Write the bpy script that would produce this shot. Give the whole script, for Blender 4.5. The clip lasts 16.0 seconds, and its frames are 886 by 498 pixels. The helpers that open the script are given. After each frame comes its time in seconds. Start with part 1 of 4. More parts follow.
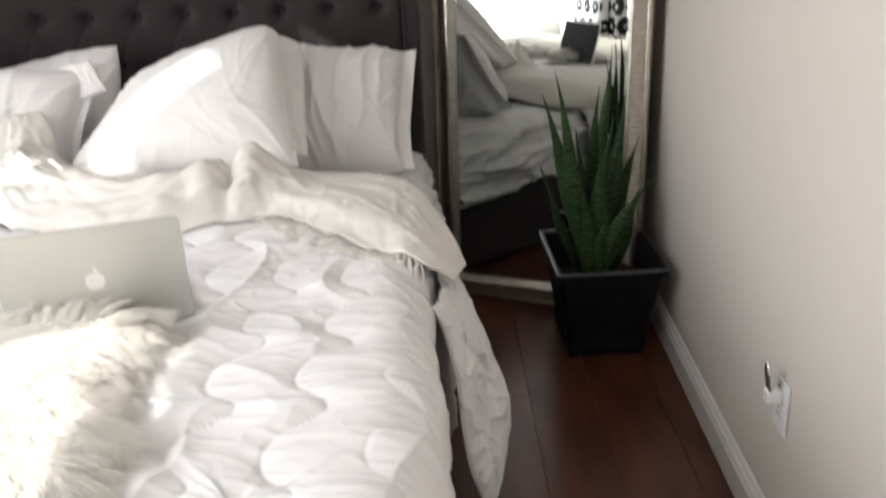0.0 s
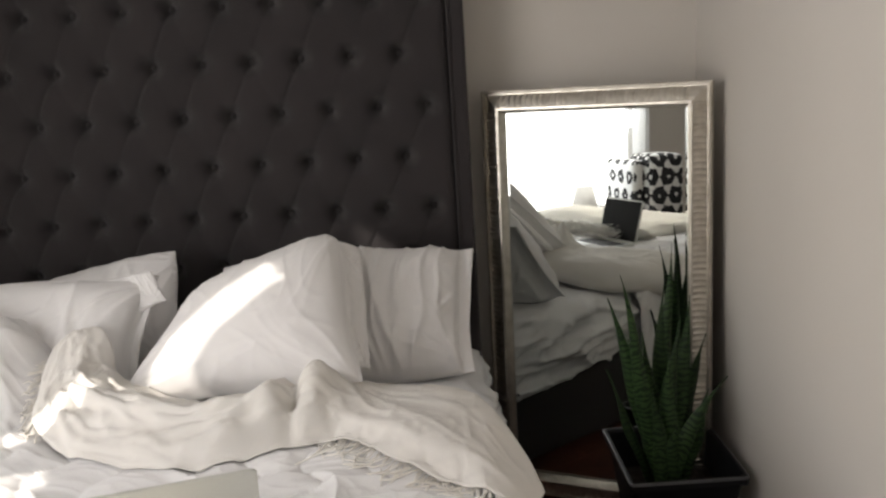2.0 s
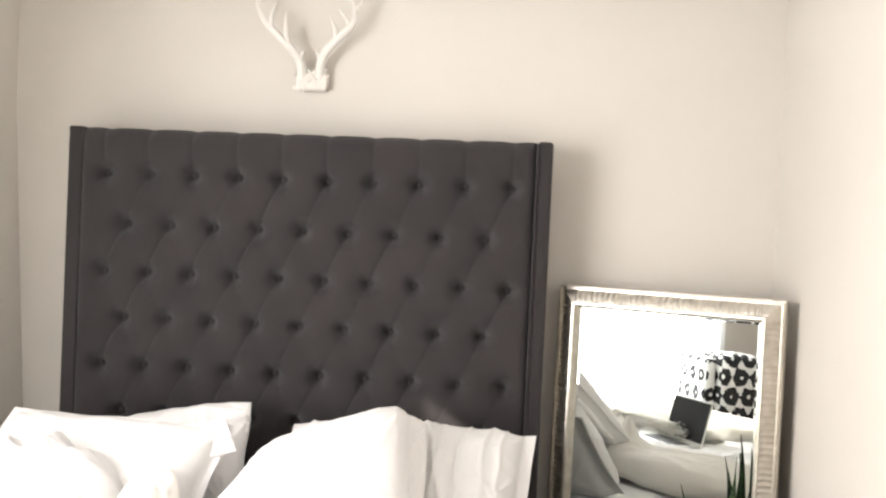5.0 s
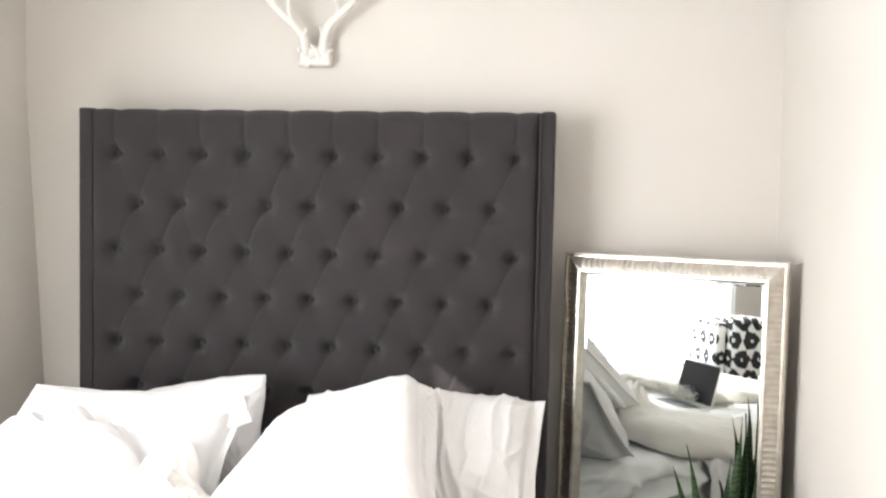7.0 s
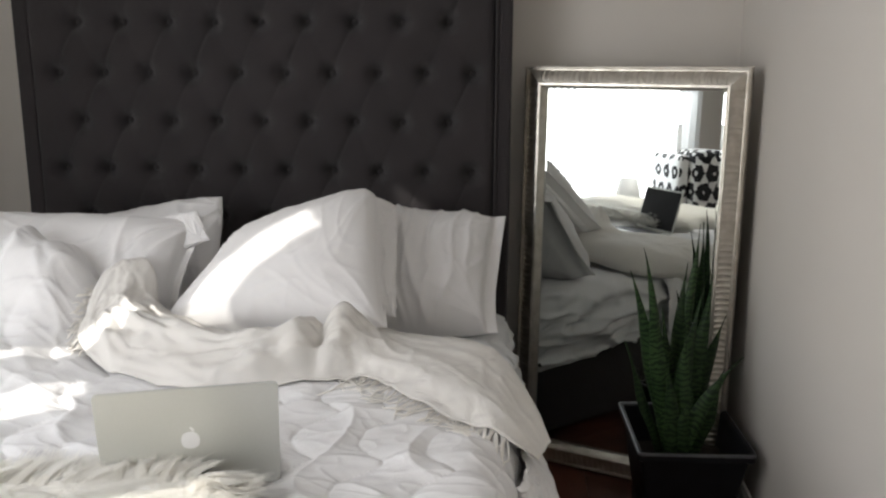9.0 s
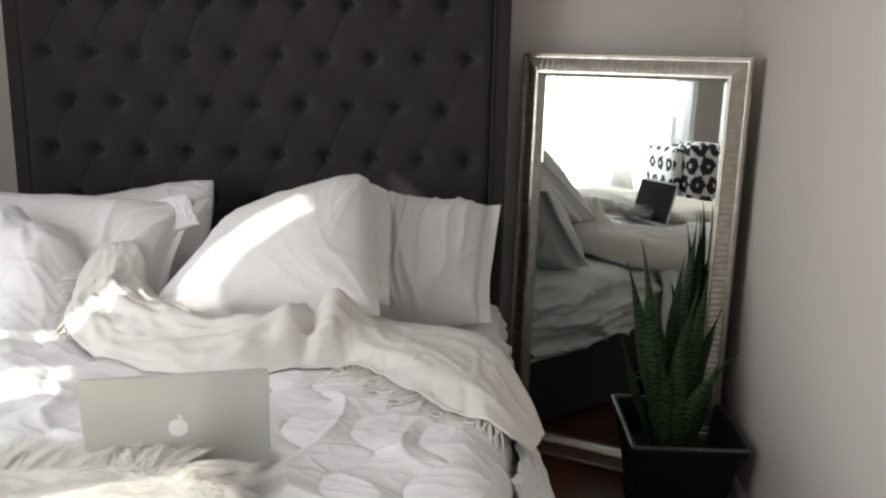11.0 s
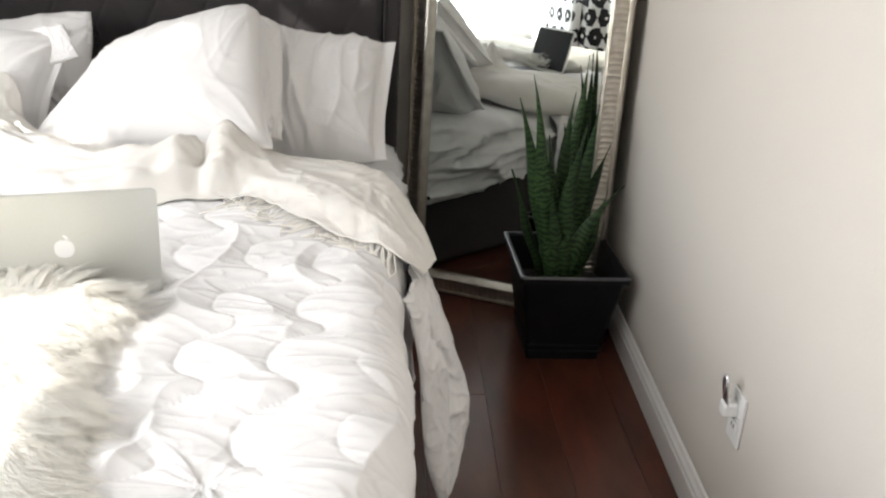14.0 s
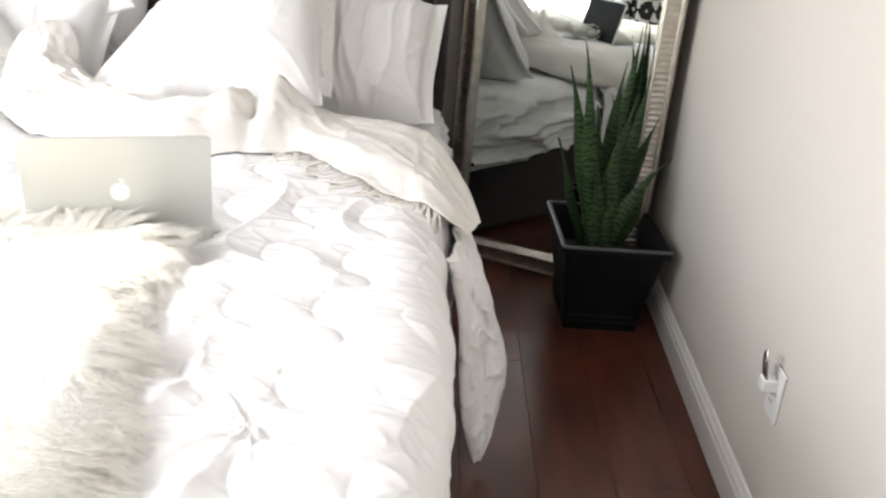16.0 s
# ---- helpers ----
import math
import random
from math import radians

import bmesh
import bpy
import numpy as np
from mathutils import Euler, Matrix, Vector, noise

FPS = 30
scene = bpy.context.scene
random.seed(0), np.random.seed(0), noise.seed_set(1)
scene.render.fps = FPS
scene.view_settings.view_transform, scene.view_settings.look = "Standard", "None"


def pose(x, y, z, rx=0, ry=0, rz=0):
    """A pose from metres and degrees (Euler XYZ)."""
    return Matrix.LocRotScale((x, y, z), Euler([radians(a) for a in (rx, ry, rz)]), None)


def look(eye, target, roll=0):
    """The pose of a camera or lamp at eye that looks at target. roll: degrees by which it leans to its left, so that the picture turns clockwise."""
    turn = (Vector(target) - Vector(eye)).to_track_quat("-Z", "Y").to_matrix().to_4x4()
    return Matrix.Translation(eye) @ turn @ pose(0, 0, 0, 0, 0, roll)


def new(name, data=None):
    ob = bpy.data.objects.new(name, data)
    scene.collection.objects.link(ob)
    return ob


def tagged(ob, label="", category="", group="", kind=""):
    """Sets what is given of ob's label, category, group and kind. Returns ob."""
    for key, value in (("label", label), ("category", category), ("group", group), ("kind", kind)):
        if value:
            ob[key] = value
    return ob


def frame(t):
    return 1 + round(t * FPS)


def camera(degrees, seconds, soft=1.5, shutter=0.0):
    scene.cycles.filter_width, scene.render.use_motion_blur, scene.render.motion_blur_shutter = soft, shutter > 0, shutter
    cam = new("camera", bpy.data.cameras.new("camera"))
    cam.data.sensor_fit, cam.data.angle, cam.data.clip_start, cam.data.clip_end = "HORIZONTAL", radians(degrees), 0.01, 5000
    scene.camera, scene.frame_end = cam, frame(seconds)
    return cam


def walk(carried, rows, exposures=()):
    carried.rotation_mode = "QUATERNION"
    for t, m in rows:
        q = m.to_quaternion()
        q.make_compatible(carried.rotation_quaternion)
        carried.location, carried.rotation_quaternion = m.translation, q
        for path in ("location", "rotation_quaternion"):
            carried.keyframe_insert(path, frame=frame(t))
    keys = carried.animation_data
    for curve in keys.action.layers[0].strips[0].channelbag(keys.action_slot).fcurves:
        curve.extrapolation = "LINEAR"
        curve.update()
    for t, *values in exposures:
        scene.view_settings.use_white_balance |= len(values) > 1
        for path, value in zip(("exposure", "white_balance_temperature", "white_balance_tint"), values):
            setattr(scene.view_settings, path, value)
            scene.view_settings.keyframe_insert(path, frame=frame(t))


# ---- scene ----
cam = camera(54.2, 16.0, soft=2.3, shutter=0.5)
PATH = [
    (0, (0.875, -2.883, 1.385), (0.876, -1.022, 0.652), -2.4),
    (0.5, (0.818, -2.898, 1.445), (0.836, -0.971, 0.909), -2.0),
    (1, (0.779, -2.881, 1.495), (0.866, -0.922, 1.099), -1.3),
    (1.5, (0.768, -2.803, 1.514), (0.813, -0.839, 1.138), -3.8),
    (2, (0.769, -2.772, 1.529), (0.736, -0.814, 1.122), -3.6),
    (2.5, (0.755, -2.747, 1.548), (0.655, -0.772, 1.247), -3.1),
    (3, (0.738, -2.773, 1.585), (0.594, -0.787, 1.398), -1.8),
    (3.5, (0.743, -2.802, 1.595), (0.604, -0.808, 1.525), -0.9),
    (6, (0.767, -2.903, 1.612), (0.534, -0.917, 1.572), 3.9),
    (6.5, (0.77, -2.911, 1.609), (0.518, -0.927, 1.555), 3.1),
    (7, (0.784, -2.912, 1.608), (0.564, -0.927, 1.502), 1.2),
    (7.5, (0.779, -2.927, 1.52), (0.581, -0.951, 1.286), 0.5),
    (8, (0.803, -2.935, 1.468), (0.7, -0.992, 1.008), 0.2),
    (8.5, (0.816, -2.919, 1.47), (0.762, -0.97, 1.024), 0.7),
    (9, (0.814, -2.881, 1.462), (0.674, -0.932, 1.038), 0.2),
    (11.5, (0.798, -2.847, 1.44), (0.711, -0.905, 0.972), 2.1),
    (12, (0.825, -2.902, 1.391), (0.872, -1.023, 0.707), 2.1),
    (12.5, (0.822, -2.944, 1.378), (0.885, -1.081, 0.654), 2.1),
    (13, (0.823, -2.949, 1.384), (0.907, -1.081, 0.674), 2.1),
    (13.5, (0.821, -2.93, 1.381), (0.9, -1.069, 0.654), 2.3),
    (14, (0.824, -2.888, 1.378), (0.942, -1.032, 0.641), 3.0),
    (14.5, (0.81, -2.848, 1.375), (0.9, -0.995, 0.627), 3.9),
    (15, (0.818, -2.839, 1.37), (0.943, -0.998, 0.601), 4.6),
    (15.5, (0.82, -2.857, 1.363), (0.921, -1.029, 0.558), 4.6),
    (16, (0.806, -2.906, 1.359), (0.845, -1.074, 0.558), 4.7),
]
EXPOSURE = [(0.0, 0.31, 6520, 11), (0.5, 0.17, 6560, 11), (1.0, 0.02, 6600, 10), (1.5, -0.14, 6750, 11), (2.5, -0.22, 6800, 12), (3.0, -0.02, 6900, 12), (3.5, 0.60, 7050, 12), (6.0, 1.39, 6500, 10), (7.0, 1.42, 6400, 10), (7.5, 0.80, 6320, 10), (8.0, -0.02, 6320, 10), (9.0, -0.22, 6380, 10), (11.5, -0.18, 6400, 10), (12.5, 0.12, 6430, 11), (13.0, 0.50, 6400, 9), (14.0, 0.60, 6450, 9), (14.5, 0.60, 6430, 10), (15.5, 0.68, 6420, 10), (16.0, 0.82, 6370, 10)]
walk(cam, [(t, look(eye, target, roll)) for t, eye, target, roll in PATH], EXPOSURE)

# ---------------------------------------------------------------- light
world = bpy.data.worlds.new("sky")
scene.world = world
world.use_nodes = True
SUN_WAY = Vector((0.80, 0.45, -0.55)).normalized()
sky = world.node_tree.nodes.new("ShaderNodeTexSky")
sky.sky_type, sky.sun_disc = "NISHITA", False
sky.sun_elevation = math.asin(-SUN_WAY.z)
sky.sun_rotation = math.atan2(-SUN_WAY.x, -SUN_WAY.y)
world.node_tree.links.new(sky.outputs[0], world.node_tree.nodes["Background"].inputs[0])
world.node_tree.nodes["Background"].inputs[1].default_value = 0.12
sun_data = bpy.data.lights.new("sun", "SUN")
sun_data.energy, sun_data.angle, sun_data.color = 5.0, radians(0.6), (1.0, 0.95, 0.87)
sun = new("sun", sun_data)
sun.matrix_world = look(-SUN_WAY * 6, (0, 0, 0))
# the sky seen through the wide window
WIN_Y0, WIN_Y1, WIN_Z0, WIN_Z1 = -3.64, -0.90, 0.50, 2.26
WEST, EAST, NORTH, SOUTH, CEIL, FLOOR = -1.16, 1.564, 0.195, -4.9, 2.62, 0.055
sky_data = bpy.data.lights.new("window_light", "AREA")
sky_data.shape, sky_data.size, sky_data.size_y = "RECTANGLE", 2.08, WIN_Z1 - WIN_Z0
sky_data.energy, sky_data.color = 58.0, (0.975, 0.985, 1.015)
window_light = new("window_light", sky_data)
window_light.matrix_world = look((WEST - 0.02, WIN_Y0 + 1.05, (WIN_Z0 + WIN_Z1) / 2), (2.0, WIN_Y0 + 1.05, (WIN_Z0 + WIN_Z1) / 2 - 0.7))


# ---------------------------------------------------------------- materials
def material(name, base, rough=0.6, metal=0.0, other=None, scale=8.0, detail=4.0, amount=0.5, bump=0.0, bump_scale=60.0,
             sheen=0.0, spec=0.5, stretch=(1, 1, 1), rough_var=0.0, coat=0.0, jitter=0.0, sss=0.0):
    """A principled material: two colours mixed by noise, a fine bump, and a little variation from piece to piece."""
    m = bpy.data.materials.new(name)
    m.use_nodes = True
    nt = m.node_tree
    b = nt.nodes["Principled BSDF"]
    tc = nt.nodes.new("ShaderNodeTexCoord")
    mp = nt.nodes.new("ShaderNodeMapping")
    mp.inputs["Scale"].default_value = stretch
    nt.links.new(tc.outputs["Object"], mp.inputs["Vector"])
    n1 = nt.nodes.new("ShaderNodeTexNoise")
    n1.inputs["Scale"].default_value, n1.inputs["Detail"].default_value = scale, detail
    nt.links.new(mp.outputs[0], n1.inputs["Vector"])
    ramp = nt.nodes.new("ShaderNodeMapRange")
    ramp.inputs[1].default_value, ramp.inputs[2].default_value = 0.3, 0.7
    ramp.inputs[4].default_value = amount
    nt.links.new(n1.outputs["Fac"], ramp.inputs[0])
    mix = nt.nodes.new("ShaderNodeMix")
    mix.data_type = "RGBA"
    other = other or tuple(c * 0.85 for c in base)
    mix.inputs["A"].default_value, mix.inputs["B"].default_value = (*base, 1), (*other, 1)
    nt.links.new(ramp.outputs[0], mix.inputs["Factor"])
    col = mix.outputs["Result"]
    if jitter:
        info = nt.nodes.new("ShaderNodeObjectInfo")
        hsv = nt.nodes.new("ShaderNodeHueSaturation")
        mr = nt.nodes.new("ShaderNodeMapRange")
        mr.inputs[3].default_value, mr.inputs[4].default_value = 1 - jitter, 1 + jitter
        nt.links.new(info.outputs["Random"], mr.inputs[0])
        nt.links.new(mr.outputs[0], hsv.inputs["Value"])
        nt.links.new(col, hsv.inputs["Color"])
        col = hsv.outputs[0]
    nt.links.new(col, b.inputs["Base Color"])
    b.inputs["Roughness"].default_value, b.inputs["Metallic"].default_value = rough, metal
    b.inputs["Specular IOR Level"].default_value = spec
    b.inputs["Sheen Weight"].default_value, b.inputs["Coat Weight"].default_value = sheen, coat
    if sss:
        b.inputs["Subsurface Weight"].default_value, b.inputs["Subsurface Scale"].default_value = sss, 0.02
    if rough_var:
        rr = nt.nodes.new("ShaderNodeMapRange")
        rr.inputs[3].default_value, rr.inputs[4].default_value = rough - rough_var, rough + rough_var
        nt.links.new(n1.outputs["Fac"], rr.inputs[0])
        nt.links.new(rr.outputs[0], b.inputs["Roughness"])
    if bump:
        n2 = nt.nodes.new("ShaderNodeTexNoise")
        n2.inputs["Scale"].default_value, n2.inputs["Detail"].default_value = bump_scale, 3
        nt.links.new(mp.outputs[0], n2.inputs["Vector"])
        bp = nt.nodes.new("ShaderNodeBump")
        bp.inputs["Strength"].default_value, bp.inputs["Distance"].default_value = bump, 0.002
        nt.links.new(n2.outputs["Fac"], bp.inputs["Height"])
        nt.links.new(bp.outputs[0], b.inputs["Normal"])
    return m


def woven(name, base, other, threads=900.0, depth=0.35, rough=0.9, sheen=0.2, blotch=5.0):
    """Cloth with a fine weave of two thread directions over slow blotches."""
    m = material(name, base, rough, other=other, scale=blotch, amount=0.6, sheen=sheen, spec=0.2)
    nt = m.node_tree
    tc = nt.nodes["Texture Coordinate"]
    waves = []
    for axis in ("X", "Z"):
        w = nt.nodes.new("ShaderNodeTexWave")
        w.bands_direction = axis
        w.inputs["Scale"].default_value, w.inputs["Distortion"].default_value = threads / 20.0, 1.5
        nt.links.new(tc.outputs["Object"], w.inputs["Vector"])
        waves.append(w)
    add = nt.nodes.new("ShaderNodeMath")
    nt.links.new(waves[0].outputs["Fac"], add.inputs[0])
    nt.links.new(waves[1].outputs["Fac"], add.inputs[1])
    bp = nt.nodes.new("ShaderNodeBump")
    bp.inputs["Strength"].default_value, bp.inputs["Distance"].default_value = depth, 0.001
    nt.links.new(add.outputs[0], bp.inputs["Height"])
    nt.links.new(bp.outputs[0], nt.nodes["Principled BSDF"].inputs["Normal"])
    return m


WALL = material("wall_paint", (0.66, 0.625, 0.575), 0.75, other=(0.63, 0.595, 0.545), scale=2.0, amount=0.6, bump=0.25, bump_scale=120.0, spec=0.3)
CEILING = material("ceiling_paint", (0.80, 0.79, 0.77), 0.85, bump=0.2, bump_scale=140.0, scale=2.0, amount=0.3)
TRIM = material("trim_paint", (0.80, 0.79, 0.77), 0.4, other=(0.74, 0.73, 0.70), scale=5.0, amount=0.5, bump=0.1, bump_scale=40.0)
LINEN = woven("white_cotton", (0.84, 0.825, 0.815), (0.80, 0.785, 0.775), threads=7000, depth=0.12)
QUILT = woven("white_quilted_cotton", (0.855, 0.845, 0.84), (0.82, 0.81, 0.805), threads=7000, depth=0.12)
SHEET = woven("white_sheet", (0.80, 0.80, 0.80), (0.76, 0.76, 0.76), threads=7000, depth=0.12)
CREAM = woven("cream_wool", (0.90, 0.872, 0.825), (0.87, 0.835, 0.775), threads=5200, depth=0.5, blotch=9.0)
FRINGE = woven("cream_yarn", (0.92, 0.89, 0.83), (0.89, 0.85, 0.78), threads=3000, depth=0.5)
HIDE = material("ivory_underfur", (0.95, 0.935, 0.90), 0.9, other=(0.93, 0.905, 0.85), scale=16.0, amount=0.7, sheen=0.3, spec=0.1, bump=0.6, bump_scale=160.0)
GREY = woven("charcoal_linen", (0.043, 0.037, 0.038), (0.032, 0.029, 0.030), threads=4500, depth=0.6, sheen=0.12)
GREYBTN = woven("charcoal_button_linen", (0.040, 0.036, 0.036), (0.030, 0.028, 0.028), threads=5000, depth=0.4)
SILVER = material("champagne_silver_leaf", (0.68, 0.645, 0.58), 0.34, metal=1.0, other=(0.46, 0.425, 0.36), scale=30.0, amount=0.7, bump=0.35, bump_scale=200.0, rough_var=0.1)
DARKEDGE = material("dark_bronze_edge", (0.10, 0.085, 0.07), 0.5, metal=0.4, scale=30.0, bump=0.2)
BACKING = material("brown_board", (0.10, 0.075, 0.05), 0.8, scale=20.0)
ALU = material("anodised_aluminium", (0.70, 0.71, 0.675), 0.45, metal=0.55, other=(0.66, 0.67, 0.635), scale=300.0, amount=0.5, bump=0.05, bump_scale=900.0)
EMBLEM = material("white_emblem", (0.95, 0.95, 0.95), 0.5, amount=0.1)
SCREEN = material("dark_screen_glass", (0.008, 0.008, 0.010), 0.35, amount=0.1, spec=0.12)
KEYCAPS = material("black_keys", (0.02, 0.02, 0.022), 0.5, amount=0.2)
POT = material("black_plastic", (0.008, 0.008, 0.009), 0.48, other=(0.015, 0.015, 0.017), scale=18.0, amount=0.6, bump=0.3, bump_scale=150.0, rough_var=0.12, spec=0.14)
POTEDGE = material("pale_grey_plastic", (0.10, 0.10, 0.105), 0.4, other=(0.05, 0.05, 0.055), scale=40.0, amount=0.8)
SOIL = material("dark_soil", (0.014, 0.010, 0.007), 0.95, other=(0.028, 0.020, 0.013), scale=60.0, amount=1.0, bump=1.0, bump_scale=90.0)
PLASTIC = material("white_plastic", (0.80, 0.80, 0.79), 0.35, amount=0.2)
CHROME = material("chrome", (0.80, 0.80, 0.81), 0.28, metal=1.0, amount=0.1)
SLOT = material("dark_slot", (0.02, 0.02, 0.02), 0.6)
PLASTER = material("white_plaster", (0.76, 0.735, 0.69), 0.7, other=(0.68, 0.65, 0.60), scale=25.0, amount=0.6, bump=0.4, bump_scale=120.0)
SHADE = material("pale_lamp_shade", (0.82, 0.81, 0.79), 0.85, bump=0.2, bump_scale=300.0)
# light passes through the shade's thin cloth
shade_nodes = SHADE.node_tree
through_cloth, shade_mix = shade_nodes.nodes.new("ShaderNodeBsdfTranslucent"), shade_nodes.nodes.new("ShaderNodeMixShader")
through_cloth.inputs[0].default_value = (0.90, 0.89, 0.87, 1)
shade_mix.inputs[0].default_value = 0.6
shade_nodes.links.new(shade_nodes.nodes["Principled BSDF"].outputs[0], shade_mix.inputs[1])
shade_nodes.links.new(through_cloth.outputs[0], shade_mix.inputs[2])
shade_nodes.links.new(shade_mix.outputs[0], shade_nodes.nodes["Material Output"].inputs["Surface"])
CERAMIC = material("grey_ceramic", (0.42, 0.43, 0.43), 0.3, scale=12.0)
WOODLEG = material("dark_wood", (0.06, 0.035, 0.022), 0.4, other=(0.03, 0.018, 0.012), scale=6.0, stretch=(1, 1, 8), amount=0.8)
FLOORWOOD = material("cherry_hardwood", (0.120, 0.036, 0.020), 0.30, other=(0.042, 0.013, 0.008), scale=2.2, detail=9.0, amount=1.0,
                     stretch=(5.0, 1.6, 5.0), bump=0.06, bump_scale=25.0, rough_var=0.06, jitter=0.22, coat=0.1)
SUBFLOOR = material("dark_joint", (0.012, 0.006, 0.004), 0.8)


def mirror_material():
    m = bpy.data.materials.new("mirror_glass")
    m.use_nodes = True
    b = m.node_tree.nodes["Principled BSDF"]
    b.inputs["Base Color"].default_value = (0.66, 0.69, 0.675, 1)
    b.inputs["Metallic"].default_value, b.inputs["Roughness"].default_value = 1.0, 0.004
    return m


def sheer_material():
    m = bpy.data.materials.new("white_sheer_voile")
    m.use_nodes = True
    nt = m.node_tree
    out = nt.nodes["Material Output"]
    tl, tr, df = (nt.nodes.new("ShaderNodeBsdf" + k) for k in ("Translucent", "Transparent", "Diffuse"))
    tl.inputs[0].default_value = df.inputs[0].default_value = (0.85, 0.85, 0.84, 1)
    a, b = nt.nodes.new("ShaderNodeMixShader"), nt.nodes.new("ShaderNodeMixShader")
    vo = nt.nodes.new("ShaderNodeTexVoronoi")
    vo.inputs["Scale"].default_value = 9.0
    tc = nt.nodes.new("ShaderNodeTexCoord")
    nt.links.new(tc.outputs["Object"], vo.inputs["Vector"])
    mr = nt.nodes.new("ShaderNodeMapRange")
    mr.inputs[1].default_value, mr.inputs[2].default_value, mr.inputs[3].default_value, mr.inputs[4].default_value = 0.25, 0.4, 0.0, 0.02
    nt.links.new(vo.outputs["Distance"], mr.inputs[0])
    a.inputs[0].default_value = 0.5
    nt.links.new(tl.outputs[0], a.inputs[1])
    nt.links.new(df.outputs[0], a.inputs[2])
    nt.links.new(mr.outputs[0], b.inputs[0])
    nt.links.new(a.outputs[0], b.inputs[1])
    nt.links.new(tr.outputs[0], b.inputs[2])
    nt.links.new(b.outputs[0], out.inputs["Surface"])
    return m


def fur_material():
    """Pale hair: light both scatters from it and passes through it."""
    m = bpy.data.materials.new("ivory_fur")
    m.use_nodes = True
    nt = m.node_tree
    tc, nz = nt.nodes.new("ShaderNodeTexCoord"), nt.nodes.new("ShaderNodeTexNoise")
    nz.inputs["Scale"].default_value, nz.inputs["Detail"].default_value = 9.0, 4.0
    nt.links.new(tc.outputs["Object"], nz.inputs["Vector"])
    mix = nt.nodes.new("ShaderNodeMix")
    mix.data_type = "RGBA"
    mix.inputs["A"].default_value, mix.inputs["B"].default_value = (0.99, 0.98, 0.955, 1), (0.975, 0.955, 0.905, 1)
    nt.links.new(nz.outputs["Fac"], mix.inputs["Factor"])
    df, tl, sh = nt.nodes.new("ShaderNodeBsdfDiffuse"), nt.nodes.new("ShaderNodeBsdfTranslucent"), nt.nodes.new("ShaderNodeMixShader")
    for n in (df, tl):
        nt.links.new(mix.outputs["Result"], n.inputs[0])
    sh.inputs[0].default_value = 0.55
    nt.links.new(df.outputs[0], sh.inputs[1])
    nt.links.new(tl.outputs[0], sh.inputs[2])
    nt.links.new(sh.outputs[0], nt.nodes["Material Output"].inputs["Surface"])
    return m


def leaf_material():
    """Snake-plant green: dark wavy cross-bands on a mid green, along the leaf's own length."""
    m = material("snake_plant_leaf", (0.042, 0.078, 0.026), 0.5, spec=0.22, other=(0.018, 0.042, 0.014), scale=7.0, amount=0.8, jitter=0.25, bump=0.15, bump_scale=90.0)
    nt = m.node_tree
    b = nt.nodes["Principled BSDF"]
    src = b.inputs["Base Color"].links[0].from_socket
    uv = nt.nodes.new("ShaderNodeUVMap")
    w = nt.nodes.new("ShaderNodeTexWave")
    w.bands_direction = "Y"
    w.inputs["Scale"].default_value, w.inputs["Distortion"].default_value = 8.0, 10.0
    w.inputs["Detail"].default_value, w.inputs["Detail Scale"].default_value = 3.0, 1.6
    nt.links.new(uv.outputs[0], w.inputs["Vector"])
    mr = nt.nodes.new("ShaderNodeMapRange")
    mr.inputs[1].default_value, mr.inputs[2].default_value, mr.inputs[4].default_value = 0.42, 0.66, 0.9
    nt.links.new(w.outputs["Fac"], mr.inputs[0])
    mix = nt.nodes.new("ShaderNodeMix")
    mix.data_type = "RGBA"
    mix.inputs["B"].default_value = (0.010, 0.022, 0.010, 1)
    nt.links.new(src, mix.inputs["A"])
    nt.links.new(mr.outputs[0], mix.inputs["Factor"])
    nt.links.new(mix.outputs["Result"], b.inputs["Base Color"])
    return m


